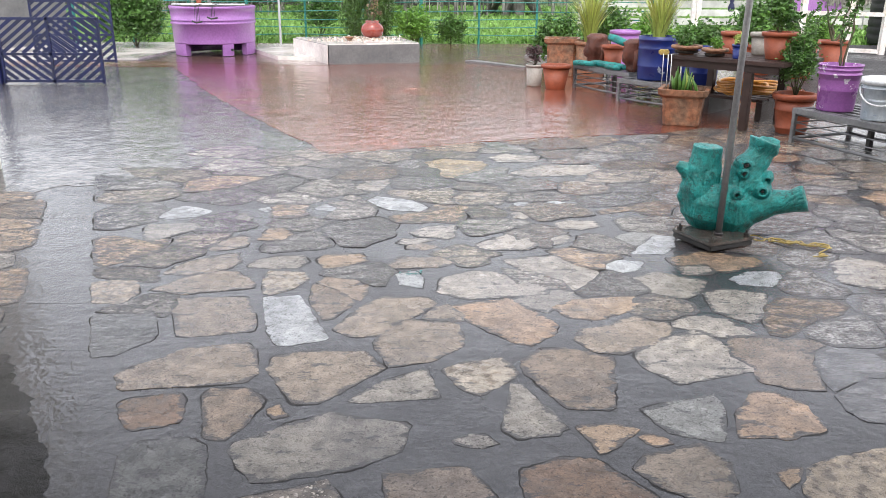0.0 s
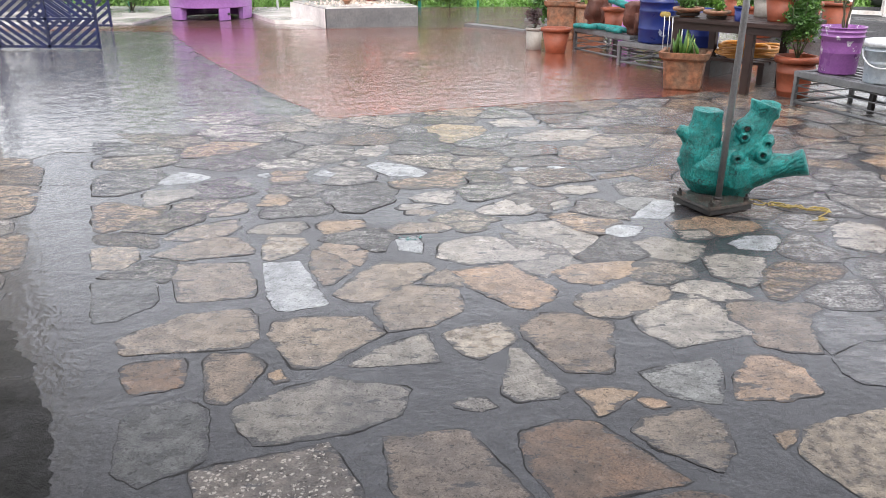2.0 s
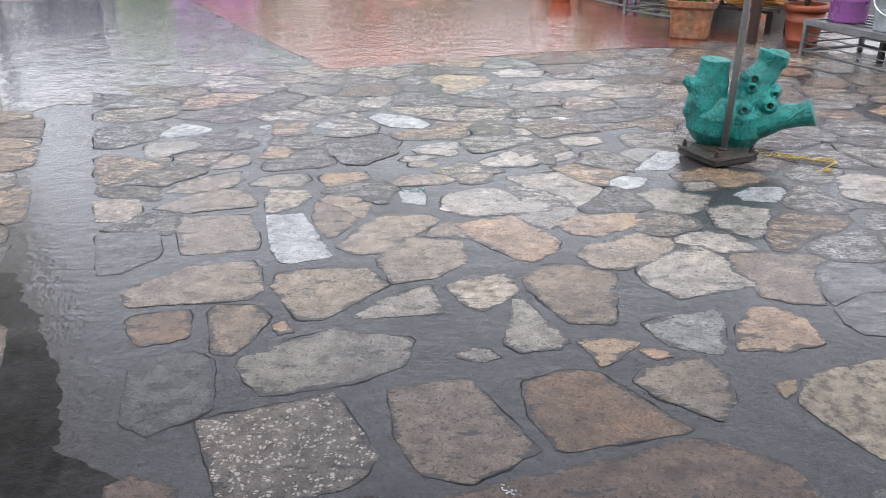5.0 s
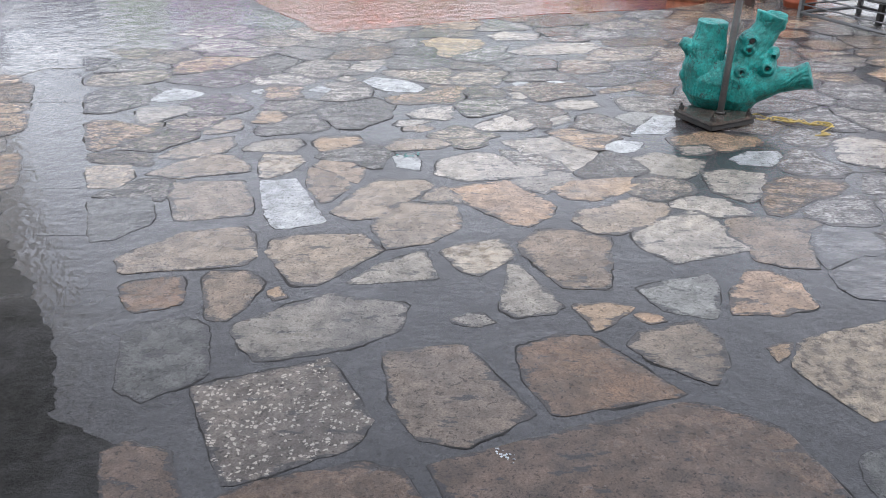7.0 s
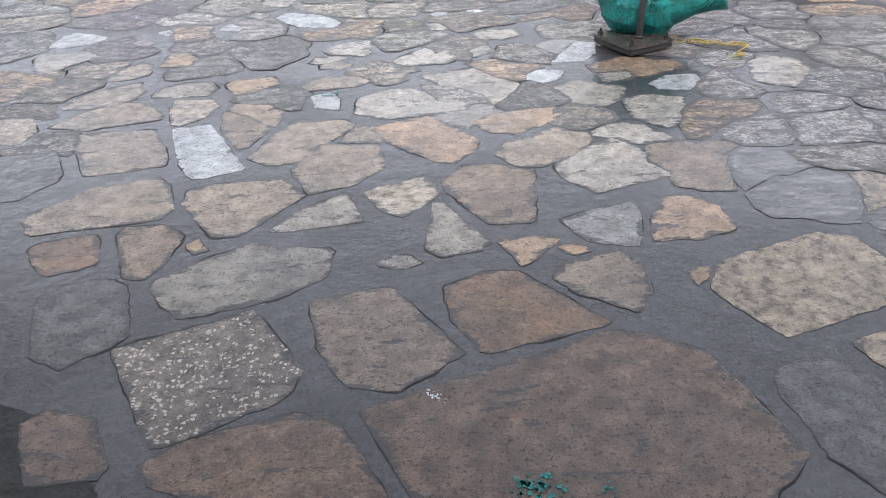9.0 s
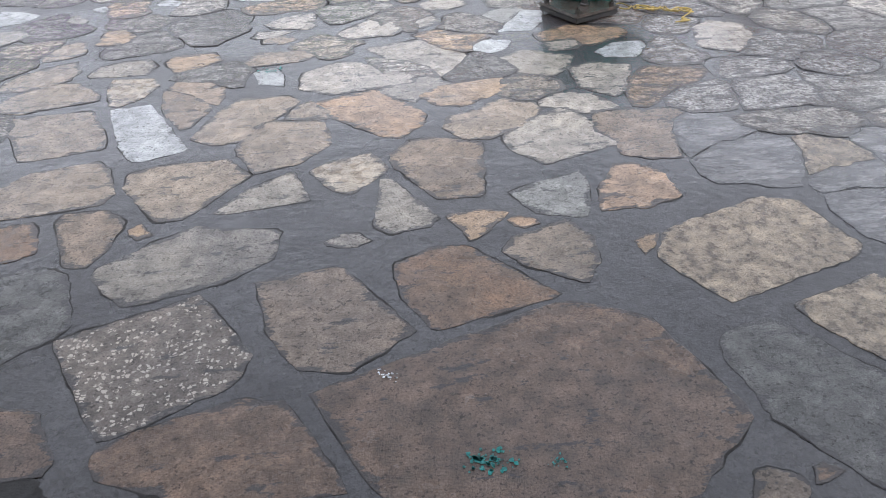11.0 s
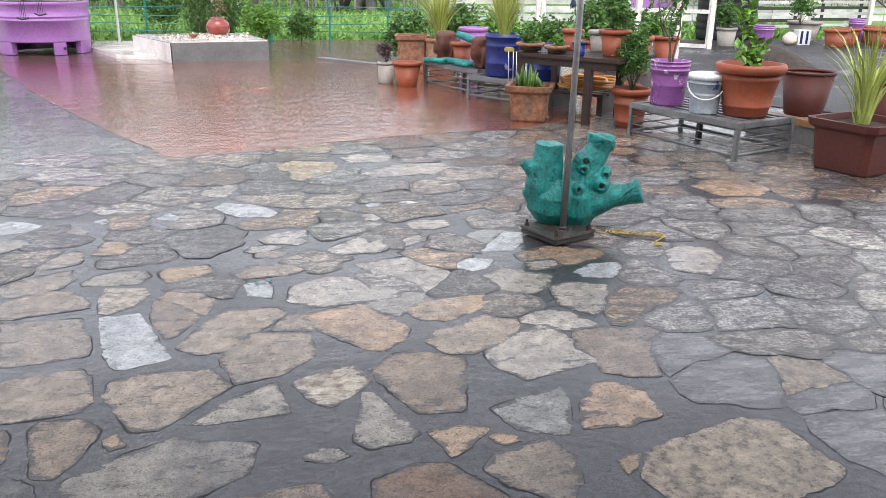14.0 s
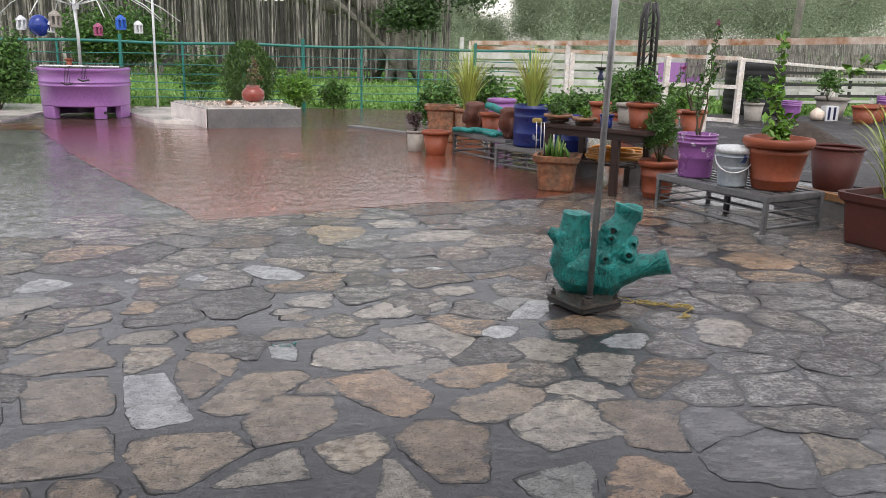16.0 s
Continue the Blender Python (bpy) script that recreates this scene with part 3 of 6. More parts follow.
flag(0.87, 2.63, "pale", (-174, 0.179), (-140, 0.209), (-72, 0.203), (18, 0.194), (48, 0.229), (120, 0.123), (138, 0.127))
flag(1.05, 2.2, "orange", (-92, 0.142), (-67, 0.129), (0, 0.119), (37, 0.128), (82, 0.149), (146, 0.107), (164, 0.124))
flag(1.29, 1.83, "streaky", (-157, 0.313), (-73, 0.19), (-46, 0.25), (12, 0.248), (66, 0.255), (109, 0.176), (151, 0.275))
flag(0.96, 1.88, "tan", (-175, 0.037), (-50, 0.031), (-27, 0.03), (89, 0.036), (118, 0.027))
flag(0.5, 1.26, "slab", (-158, 0.43), (-116, 0.313), (-95, 0.289), (-51, 0.338), (16, 0.4), (60, 0.415), (109, 0.327))
flag(-0.27, 1.29, "slab", (-162, 0.206), (-117, 0.127), (-90, 0.162), (25, 0.218), (77, 0.159), (105, 0.117), (122, 0.149))
flag(1.1, 1.22, "dark", (-174, 0.13), (-153, 0.133), (-99, 0.27), (-38, 0.261), (32, 0.179), (106, 0.255), (158, 0.195))
flag(1.39, 1.44, "streaky", (-164, 0.142), (-151, 0.13), (-38, 0.167), (29, 0.191), (107, 0.133))
flag(0.9, 0.99, "brown", (-103, 0.047), (-47, 0.046), (-9, 0.051), (61, 0.043), (108, 0.053), (151, 0.058))
flag(1.0, 1.01, "rust", (-75, 0.021), (-69, 0.021), (51, 0.028), (114, 0.02), (155, 0.021))
# a rust stone in shadow: the darker slab tone carries that shade
flag(-0.72, 1.37, "slab", (-156, 0.175), (-90, 0.094), (-13, 0.159), (25, 0.118), (71, 0.123), (129, 0.129))
flag(-1.21, 2.77, "dark", (-155, 0.162), (-79, 0.182), (-37, 0.131), (2, 0.127), (22, 0.123), (103, 0.219))
flag(-0.92, 2.97, "beige", (-159, 0.156), (-78, 0.206), (0, 0.196), (20, 0.153), (93, 0.177), (176, 0.221))
flag(-1.03, 3.32, "beige", (-106, 0.161), (-75, 0.122), (12, 0.192), (37, 0.156), (89, 0.142), (120, 0.13), (149, 0.154))
flag(-1.42, 3.2, "streaky", (-159, 0.12), (-97, 0.125), (-13, 0.117), (22, 0.104), (106, 0.153))
flag(-1.11, 3.55, "beige", (-94, 0.148), (-59, 0.107), (-17, 0.131), (19, 0.158), (115, 0.107), (134, 0.094), (161, 0.126))
flag(-0.78, 3.59, "grey", (-146, 0.146), (-93, 0.09), (-20, 0.132), (23, 0.133), (98, 0.087), (116, 0.081), (160, 0.112))
flag(-1.07, 3.86, "beige", (-153, 0.12), (-70, 0.089), (-48, 0.087), (6, 0.083), (54, 0.122), (127, 0.097), (161, 0.078))
flag(-1.49, 4.43, "white", (-104, 0.141), (-70, 0.117), (-25, 0.134), (56, 0.111), (74, 0.114), (153, 0.106), (171, 0.099))
flag(-1.47, 4.08, "grey", (-167, 0.123), (-147, 0.14), (-39, 0.104), (31, 0.18), (98, 0.129))
flag(-1.15, 4.31, "grey", (-100, 0.071), (-8, 0.091), (33, 0.076), (119, 0.086), (161, 0.091))
flag(-1.03, 4.49, "white", (-138, 0.033), (-27, 0.038), (42, 0.039), (129, 0.039))
flag(-0.87, 4.02, "tan", (-90, 0.11), (-4, 0.078), (32, 0.073), (89, 0.109), (176, 0.081))
flag(-0.72, 3.32, "speckled", (-169, 0.079), (-132, 0.13), (-48, 0.103), (-24, 0.097), (15, 0.123), (84, 0.145), (172, 0.103))
flag(-0.5, 3.61, "tan", (-159, 0.093), (-78, 0.101), (-54, 0.087), (19, 0.135), (92, 0.1), (157, 0.104))
flag(-0.44, 3.25, "brown", (-173, 0.116), (-99, 0.147), (-14, 0.13), (11, 0.114), (89, 0.133), (153, 0.14))
flag(-0.14, 3.37, "white", (-167, 0.063), (-112, 0.086), (-2, 0.057), (22, 0.057), (118, 0.091))
flag(0.19, 3.3, "pale", (-124, 0.195), (-81, 0.158), (-2, 0.274), (49, 0.157), (98, 0.181), (128, 0.184), (175, 0.204))
flag(0.56, 3.46, "pale", (-148, 0.147), (-142, 0.139), (-77, 0.233), (-21, 0.188), (2, 0.165), (44, 0.184), (101, 0.234))
flag(-0.1, 3.58, "beige", (-143, 0.152), (-83, 0.066), (-46, 0.112), (51, 0.135), (89, 0.089), (158, 0.138))
flag(-0.13, 3.87, "pale", (-113, 0.131), (-76, 0.072), (-22, 0.142), (60, 0.108), (97, 0.089), (159, 0.104))
flag(-0.03, 4.06, "pale", (-149, 0.132), (-103, 0.097), (-44, 0.126), (2, 0.108), (77, 0.149), (133, 0.107))
flag(0.34, 3.87, "pale", (-140, 0.152), (-86, 0.095), (-42, 0.124), (22, 0.131), (134, 0.117))
flag(0.1, 5.58, "yellow", (-167, 0.201), (-144, 0.235), (-61, 0.26), (-17, 0.195), (15, 0.239), (71, 0.253), (129, 0.289))
flag(-0.26, 4.61, "white", (-142, 0.12), (-98, 0.129), (-48, 0.192), (30, 0.117), (68, 0.116), (150, 0.218))
flag(-0.65, 4.53, "white", (-111, 0.063), (-59, 0.068), (27, 0.066), (76, 0.065), (154, 0.086))
flag(-0.56, 4.75, "pale", (-125, 0.058), (-19, 0.06), (54, 0.058), (151, 0.06))
flag(-0.44, 5.08, "pale", (-111, 0.157), (-20, 0.087), (12, 0.107), (107, 0.121), (158, 0.103))
flag(0.48, 4.61, "white", (-167, 0.046), (-81, 0.069), (-17, 0.052), (44, 0.057), (132, 0.062))
flag(0.71, 4.61, "white", (-149, 0.062), (-75, 0.082), (3, 0.064), (45, 0.056), (129, 0.098))
flag(0.45, 4.39, "pale", (-168, 0.064), (-91, 0.069), (-33, 0.061), (47, 0.07), (118, 0.072))
flag(0.74, 4.21, "pale", (-163, 0.119), (-100, 0.095), (-60, 0.095), (15, 0.122), (81, 0.089), (130, 0.103))
flag(0.59, 3.95, "grey", (-135, 0.082), (-57, 0.076), (7, 0.09), (89, 0.083), (144, 0.08))
flag(0.53, 5.89, "pale", (-159, 0.163), (-84, 0.134), (-12, 0.189), (69, 0.14), (135, 0.161))
flag(0.81, 5.49, "pale", (-128, 0.292), (-82, 0.148), (-49, 0.193), (16, 0.324), (96, 0.172), (136, 0.201))
flag(1.01, 3.95, "blue", (-177, 0.103), (-109, 0.131), (-39, 0.069), (-29, 0.07), (81, 0.127), (119, 0.106))
flag(1.12, 3.9, "white", (-96, 0.188), (-35, 0.083), (-14, 0.073), (8, 0.123), (124, 0.106), (148, 0.082))
flag(0.84, 3.55, "white", (-162, 0.091), (-127, 0.077), (-73, 0.086), (-28, 0.09), (79, 0.084), (109, 0.079))
flag(1.43, 3.39, "white", (-154, 0.127), (-103, 0.1), (-41, 0.089), (2, 0.126), (89, 0.092), (131, 0.082))
flag(1.22, 3.53, "pale", (-84, 0.091), (-50, 0.075), (-10, 0.098), (65, 0.116), (130, 0.091), (176, 0.116))
flag(1.24, 3.09, "pale", (-137, 0.152), (-47, 0.143), (-17, 0.118), (63, 0.171), (108, 0.164), (176, 0.124))
flag(1.02, 3.3, "grey", (-168, 0.139), (-110, 0.14), (-49, 0.134), (-21, 0.137), (61, 0.135), (119, 0.164))
flag(1.96, 3.49, "pale", (-122, 0.217), (-44, 0.153), (-4, 0.15), (60, 0.183), (128, 0.152), (159, 0.129))
flag(0.64, 3.05, "tan", (-151, 0.171), (-108, 0.142), (-58, 0.101), (-24, 0.148), (28, 0.212), (105, 0.099), (134, 0.131))
flag(-0.83, 2.52, "beige", (-82, 0.149), (-30, 0.205), (15, 0.176), (33, 0.189), (103, 0.157), (137, 0.17), (-156, 0.293))
flag(-0.92, 2.22, "rust", (-156, 0.095), (-137, 0.097), (-67, 0.12), (13, 0.104), (33, 0.11), (103, 0.09), (138, 0.117))
flag(-0.79, 1.89, "dark", (-165, 0.112), (-122, 0.188), (-50, 0.2), (14, 0.134), (55, 0.159), (102, 0.168), (152, 0.156))
flag(2.86, 4.74, "orange", (17, 0.23), (79, 0.215), (127, 0.226), (197, 0.23), (-101, 0.215), (-51, 0.204))
flag(2.69, 5.57, "rust", (12, 0.152), (74, 0.145), (122, 0.152), (192, 0.152), (-106, 0.145), (-56, 0.138))
flag(2.54, 5.95, "orange", (-1, 0.159), (61, 0.147), (109, 0.154), (179, 0.159), (-119, 0.147), (-69, 0.14))
flag(1.31, 3.61, "tan", (5, 0.218), (67, 0.14), (115, 0.147), (185, 0.218), (-113, 0.14), (-63, 0.133))
flag(-0.11, 3.86, "beige", (17, 0.198), (79, 0.088), (127, 0.092), (197, 0.198), (-101, 0.088), (-51, 0.084))

rng = np.random.default_rng(5)
placed = len(FLAGS)


def reach(f, px_, py_):
    """How far a place lies outside a stone's nearest side; below 0 within it."""
    dx, dy = px_ - f[0], py_ - f[1]
    far = dx * f[3][0][0] + dy * f[3][0][1] - f[3][0][2]
    for c, s, d in f[3][1:]:
        far = np.maximum(far, dx * c + dy * s - d)
    return far


def smeared(x, y):
    """The part of the yard where cement was washed over the stones."""
    return x > 1.3 + 0.25 * math.sin(y * 2.3) and y < 4.4


common = ["beige"] * 7 + ["grey"] * 7 + ["tan"] * 2 + ["brown"] * 2 + ["pale"] * 2 + ["blue"] * 2 + ["streaky"] * 3
tries = []
row = 0
yy = 0.4
while yy < 12.0:
    size = 0.215 + 0.032 * min(yy, 5)
    xx = -5.5 + (row % 2) * size * 0.5
    while xx < 7.2:
        tries.append((xx + rng.uniform(-0.36, 0.36) * size, yy + rng.uniform(-0.34, 0.34) * size, size))
        xx += size * 1.12
    yy += size * 0.84
    row += 1
for fx, fy, size in tries:
    if inside(fx, fy, TERRACE) or fy < 6 and edge_x(fy) - 0.31 < fx < edge_x(fy) + 0.05:
        continue
    if fy > 6.1 and fx < -1.0 or fy > 5.0 and fx < -2.3:
        continue
    if fx > 4.2 and fy > 8.2 or fx > 7.4 or fy > 6.2 and fx > 3.2:
        continue
    clear = 0.17 if fy < 2.45 and -0.95 < fx < 1.65 else 0.05 if fy < 2.75 else 0.02
    if any(abs(f[0] - fx) < 0.8 and abs(f[1] - fy) < 0.8 and reach(f, fx, fy) < clear for f in FLAGS[:placed]):
        continue
    left = fx < edge_x(fy)
    k = rng.uniform(0.6, 1.35)
    turn, count = rng.uniform(0, math.tau), rng.integers(5, 8)
    sides = []
    for j in range(count):
        a = turn + (j + rng.uniform(-0.3, 0.3)) * math.tau / count
        d = size * k * rng.uniform(0.36, 0.52) * (1 - 0.22 * abs(math.sin(a - 0.25)))
        sides.append((math.cos(a), math.sin(a), d))
    if left:
        tone = rng.choice(["rust", "brown", "slab", "slab"])
    elif smeared(fx, fy):
        tone = rng.choice(["smeared", "smeared", "smeared", "dark", "streaky"])
    elif fx > 1.9 and fy > 4.4:
        tone = rng.choice(["tan", "rust", "brown", "beige", "smeared", "grey"])
    else:
        tone = rng.choice(common)
    FLAGS.append((fx, fy, tone, sides, max(d for _, _, d in sides)))


def outline_of(i, n):
    """The rim of stone i: a split slab cut back to a joint where its neighbours begin."""
    f = FLAGS[i]
    near = [g for j, g in enumerate(FLAGS) if j != i and (i >= placed or j < placed) and abs(g[0] - f[0]) < f[4] + g[4] + 0.2 and abs(g[1] - f[1]) < f[4] + g[4] + 0.2]
    th = np.linspace(0, math.tau, n, endpoint=False) + 0.1
    steps = np.linspace(0.01, 1.9 * f[4] + 0.08, 120)
    gx, gy = f[0] + np.outer(np.cos(th), steps), f[1] + np.outer(np.sin(th), steps)
    own = reach(f, gx, gy)
    out = own > (0.0 if i < placed else 0.15)
    for g in near:
        out |= reach(g, gx, gy) < own
    out |= (gx < edge_x(gy) + 0.0) & (gy < 6) if f[0] > edge_x(f[1]) else (gx > edge_x(gy) - 0.28) & (gy < 6)
    first = np.where(out.any(1), out.argmax(1), len(steps) - 1)
    joint = 0.0 if i < placed else 0.005
    r = np.maximum(steps[first] - joint, 0.015)
    r = np.minimum(r, np.minimum(np.roll(r, 1), np.roll(r, -1)) * 1.5)
    for k in range(n):
        p = (f[0] + math.cos(th[k]) * r[k], f[1] + math.sin(th[k]) * r[k])
        r[k] += 0.007 * noise.noise((p[0] * 16, p[1] * 16, 3.0)) + 0.007 * noise.noise((p[0] * 50, p[1] * 50, 9.0))
    return th, np.maximum(r, 0.012)


def stone_shape(i, n, rise):
    th, r = outline_of(i, n)
    tilt = Vector((rng.normal(0, 0.25), rng.normal(0, 0.25))) * rise / FLAGS[i][4]
    verts, faces = [], []
    for k_, (cut, z) in enumerate(((0.0, -0.02), (0.0, rise * 0.6), (0.003, rise), (0.03, rise))):
        for a, q in zip(th, r):
            d = q - min(cut, q * 0.5)
            px_, py_ = math.cos(a) * d, math.sin(a) * d
            verts.append((px_, py_, z + (tilt.x * px_ + tilt.y * py_ if k_ else 0)))
    # flat black ring round part of the rim, painted for shadowed gaps and cracks
    for k_ in (0, 1):
        for a, q in zip(th, r):
            px_, py_ = math.cos(a), math.sin(a)
            gap = max(0.0, noise.noise((FLAGS[i][0] * 7 + px_ * q * 9, FLAGS[i][1] * 7 + py_ * q * 9, 4.0)) + (0.02 if i < placed else -0.04 if FLAGS[i][1] > 3.4 else -0.1)) * (0.032 if FLAGS[i][1] > 3.4 else 0.015)
            gap = min(gap, 0.07 * FLAGS[i][4])
            verts.append((px_ * (q - 0.003 + k_ * (0.003 + gap)), py_ * (q - 0.003 + k_ * (0.003 + gap)), 0.0007))
    for k in range(n):
        j = (k + 1) % n
        faces += [(k, j, n + j, n + k), (n + k, n + j, 2 * n + j, 2 * n + k), (2 * n + k, 2 * n + j, 3 * n + j, 3 * n + k), (4 * n + k, 5 * n + k, 5 * n + j, 4 * n + j)]
    faces.append(tuple(range(3 * n, 4 * n)))
    return verts, faces


def stone_mesh(name, verts, faces, counts, mat):
    """Stone mesh with its painted gap shade; "cement" is 1 on the rim and 0 inside."""
    me = mesh_of(name, verts, faces, mat)
    me.materials.append(RECESS_SHADE)
    rim = np.concatenate([np.repeat([1.0, 1.0, 1.0, 0.0, 1.0, 1.0], n) for n in counts])
    me.attributes.new("cement", "FLOAT", "POINT").data.foreach_set("value", rim)
    shade_faces = np.concatenate([np.array([0, 0, 0, 1] * n + [0]) for n in counts])
    me.polygons.foreach_set("material_index", shade_faces)
    return me


# flecks of spilt paint and chalk on the stones
fr = np.random.default_rng(19)
for fx, fy, wide, count, mat, text, cat in ((0.34, 1.156, 0.028, 60, TEAL, "teal paint flecks spilt on a brown slab", "paint"), (0.478, 1.132, 0.014, 22, TEAL, "few teal paint flecks on a brown slab", "paint"),
                                            (-0.136, 3.438, 0.03, 26, TEAL, "teal paint flecks on a pale stone", "paint"), (0.155, 1.45, 0.016, 26, WHITE, "white chalk scratches on the slab edge", "chalk")):
    verts, faces = [], []
    for k in range(count):
        dx, dy = fr.normal(0, wide), fr.normal(0, wide * 0.6)
        if mat is WHITE:
            dy -= dx * 0.9
        size, first = wide * fr.uniform(0.06, 0.28), len(verts)
        for j in range(5):
            a = j * math.tau / 5 + fr.uniform(-0.4, 0.4)
            verts.append((fx + dx + size * math.cos(a) * fr.uniform(0.5, 1.4), fy + dy + size * math.sin(a), 0.0036))
        faces.append(tuple(range(first, first + 5)))
    tagged(new("paint_flecks" if mat is TEAL else "chalk_marks", mesh_of("flecks", verts, faces, mat)), text, cat, kind="stuff")

# ---- walls and fields around ----
house = slab_sheet("wall_house", [(-9, -3.2), (9, -3.2), (9, -3.0), (-9, -3.0)], 0, 3.0, HOUSE_WALL, "cream painted house wall behind the yard")
tagged(house, category="wall")
# out-of-view roof, added to keep sky light off the near stones
porch = slab_sheet("porch_roof", [(-9, -3.2), (9, -3.2), (9, 0.8), (-9, 0.8)], 2.72, 2.9, HOUSE_WALL, "unseen cream porch roof added to shade the near stones")
tagged(porch, category="roof")
# out-of-view wall, added to darken the stones on the left
side = slab_sheet("wall_porch", [(-3.3, -2.99), (-3.1, -2.99), (-3.1, 5.5), (-3.3, 5.5)], 0, 2.71, HOUSE_WALL, "unseen cream porch side wall added to darken the left stones")
tagged(side, category="wall")
# near-black sheet: its colour stands in for the shade inside the thicket
thicket_sheet = slab_sheet("wall_far", [(-45, 40), (4, 38), (4, 38.4), (-45, 40.4)], -0.1, 3.0, THICKET_SHADE, "near-black sheet standing in for thicket shade behind the banyan")
tagged(thicket_sheet, category="wall")

# field grass: short blades over the near part of the field
g = np.random.default_rng(11)
k = 26000
gp = np.stack([g.uniform(-16, 14, k), 16.9 + 20 * g.uniform(0, 1, k) ** 1.6, np.zeros(k)], 1)
gp[:, 2] = -0.0
tagged(new("grass", leaf_mesh("grass", gp + [0, 0, 0.02], 0.22, BLADE, g, 0.14, 1.4)), "short wet green grass in the field", "grass", kind="stuff")


def fence():
    t = thing("fence", "teal painted tube fence with seven thin rails", "fence", 0, 16.8, -0.03)
    for k in range(-11, 5):
        big = k % 3 == 0
        bm = bmesh.new()
        x = 0.72 + (k - 1) * 1.17
        rod(bm, [(x, 0, 0), (x, 0, 1.38 if big else 1.28)], 0.036 if big else 0.022, 10)
        part("post", bm, TEAL_RAIL, t, smooth=False)
    for z, r in ((1.24, 0.028), (1.02, 0.0095), (0.82, 0.0095), (0.64, 0.0095), (0.48, 0.0095), (0.33, 0.0095), (0.18, 0.0095)):
        bm = bmesh.new()
        pts = [(x, -0.03 if r < 0.02 else 0.0, z + 0.012 * math.sin(x * 2.1 + z * 9)) for x in np.linspace(-13.4, 4.6, 35)]
        rod(bm, pts, r, 8)
        part("rail", bm, TEAL_RAIL, t, smooth=True)


fence()


def rail_frame():
    """White square-tube rails round the planting yard, rusting at the joints."""
    t = thing("white_railing", "white painted steel railing rusting at the joints", "railing")
    tops = [((3.1, 17.6, 1.36), (4.62, 15.4, 1.40)), ((4.62, 15.4, 1.40), (5.97, 12.2, 1.45)), ((5.97, 12.2, 1.45), (7.1, 9.5, 1.51)), ((7.1, 9.5, 1.51), (8.2, 6.9, 1.56))]
    for a, b in tops:
        bm = bmesh.new()
        beam(bm, a, b, 0.06, 0.078, 0.006)
        part("top_rail", bm, RUST, t)
    for x, y, z in ((3.1, 17.6, 1.4), (4.62, 15.4, 1.37), (5.97, 12.2, 1.42)):
        bm = bmesh.new()
        beam(bm, (x, y, 0), (x, y, z), 0.075, 0.075, 0.006)
        part("post", bm, WHITE_PAINT, t)
    lows = [((3.2, 17.7, 1.27), (7.65, 14.35, 1.20)), ((7.65, 14.35, 1.18), (11.3, 17.0, 1.02)), ((11.3, 17.0, 1.02), (15.5, 19.8, 0.92))]
    for i, (a, b) in enumerate(lows):
        bm = bmesh.new()
        beam(bm, a, b, 0.06, 0.06, 0.005)
        part("low_rail", bm, RUST if i == 0 else WHITE_PAINT, t)
    for x, y, z in ((5.0, 16.35, 1.22), (6.55, 15.15, 1.2), (7.65, 14.35, 1.2), (11.3, 17.0, 1.0), (14.6, 19.2, 0.94)):
        bm = bmesh.new()
        beam(bm, (x, y, 0), (x, y, z), 0.1, 0.1, 0.006)
        part("post", bm, WHITE_PAINT, t)
    for z in (0.68, 0.06):
        bm = bmesh.new()
        beam(bm, (6.55, 15.12, z), (7.6, 14.33, z), 0.05, 0.06, 0.004)
        part("cross_rail", bm, WHITE_PAINT, t)


rail_frame()


def board_fence():
    t = thing("board_fence", "weathered white board fence topped with grey reed thatch", "fence", 0, 0, 0)
    for s in range(9):
        x0 = 3.4 + s * 2.4
        y0 = 20.6 + 0.12 * s
        for r in range(5):
            bm = bmesh.new()
            z = 0.22 + r * 0.21 + rng.uniform(-0.01, 0.01)
            beam(bm, (x0, y0 + rng.uniform(-0.01, 0.01), z), (x0 + 2.37, y0 + 0.12, z + rng.uniform(-0.015, 0.015)), 0.025, 0.16, 0.003)
            part("board", bm, BOARD, t)
        bm = bmesh.new()
        beam(bm, (x0, y0 + 0.09, -0.03), (x0, y0 + 0.09, 1.5), 0.09, 0.09, 0.004)
        part("post", bm, BOARD, t)
    verts, faces = [], []
    for i in range(3800):
        x = rng.uniform(9.5, 25)
        y = 20.5 + (x - 3.4) * 0.05 + rng.uniform(-0.05, 0.02)
        z1 = rng.choice([1.62, 1.3, 0.95]) + rng.uniform(-0.07, 0.07)
        h, w = rng.uniform(0.2, 0.36), 0.014
        lean = rng.normal(0, 0.03)
        b = len(verts)
        verts += [(x - w, y, z1 - h), (x + w, y - 0.012, z1 - h), (x + w * 0.6 + lean, y + 0.03, z1), (x - w * 0.6 + lean, y + 0.04, z1)]
        faces.append((b, b + 1, b + 2, b + 3))
    tagged(attach(new("reed_thatch", mesh_of("reed_thatch", verts, faces, THATCH)), t), kind="stuff")


board_fence()


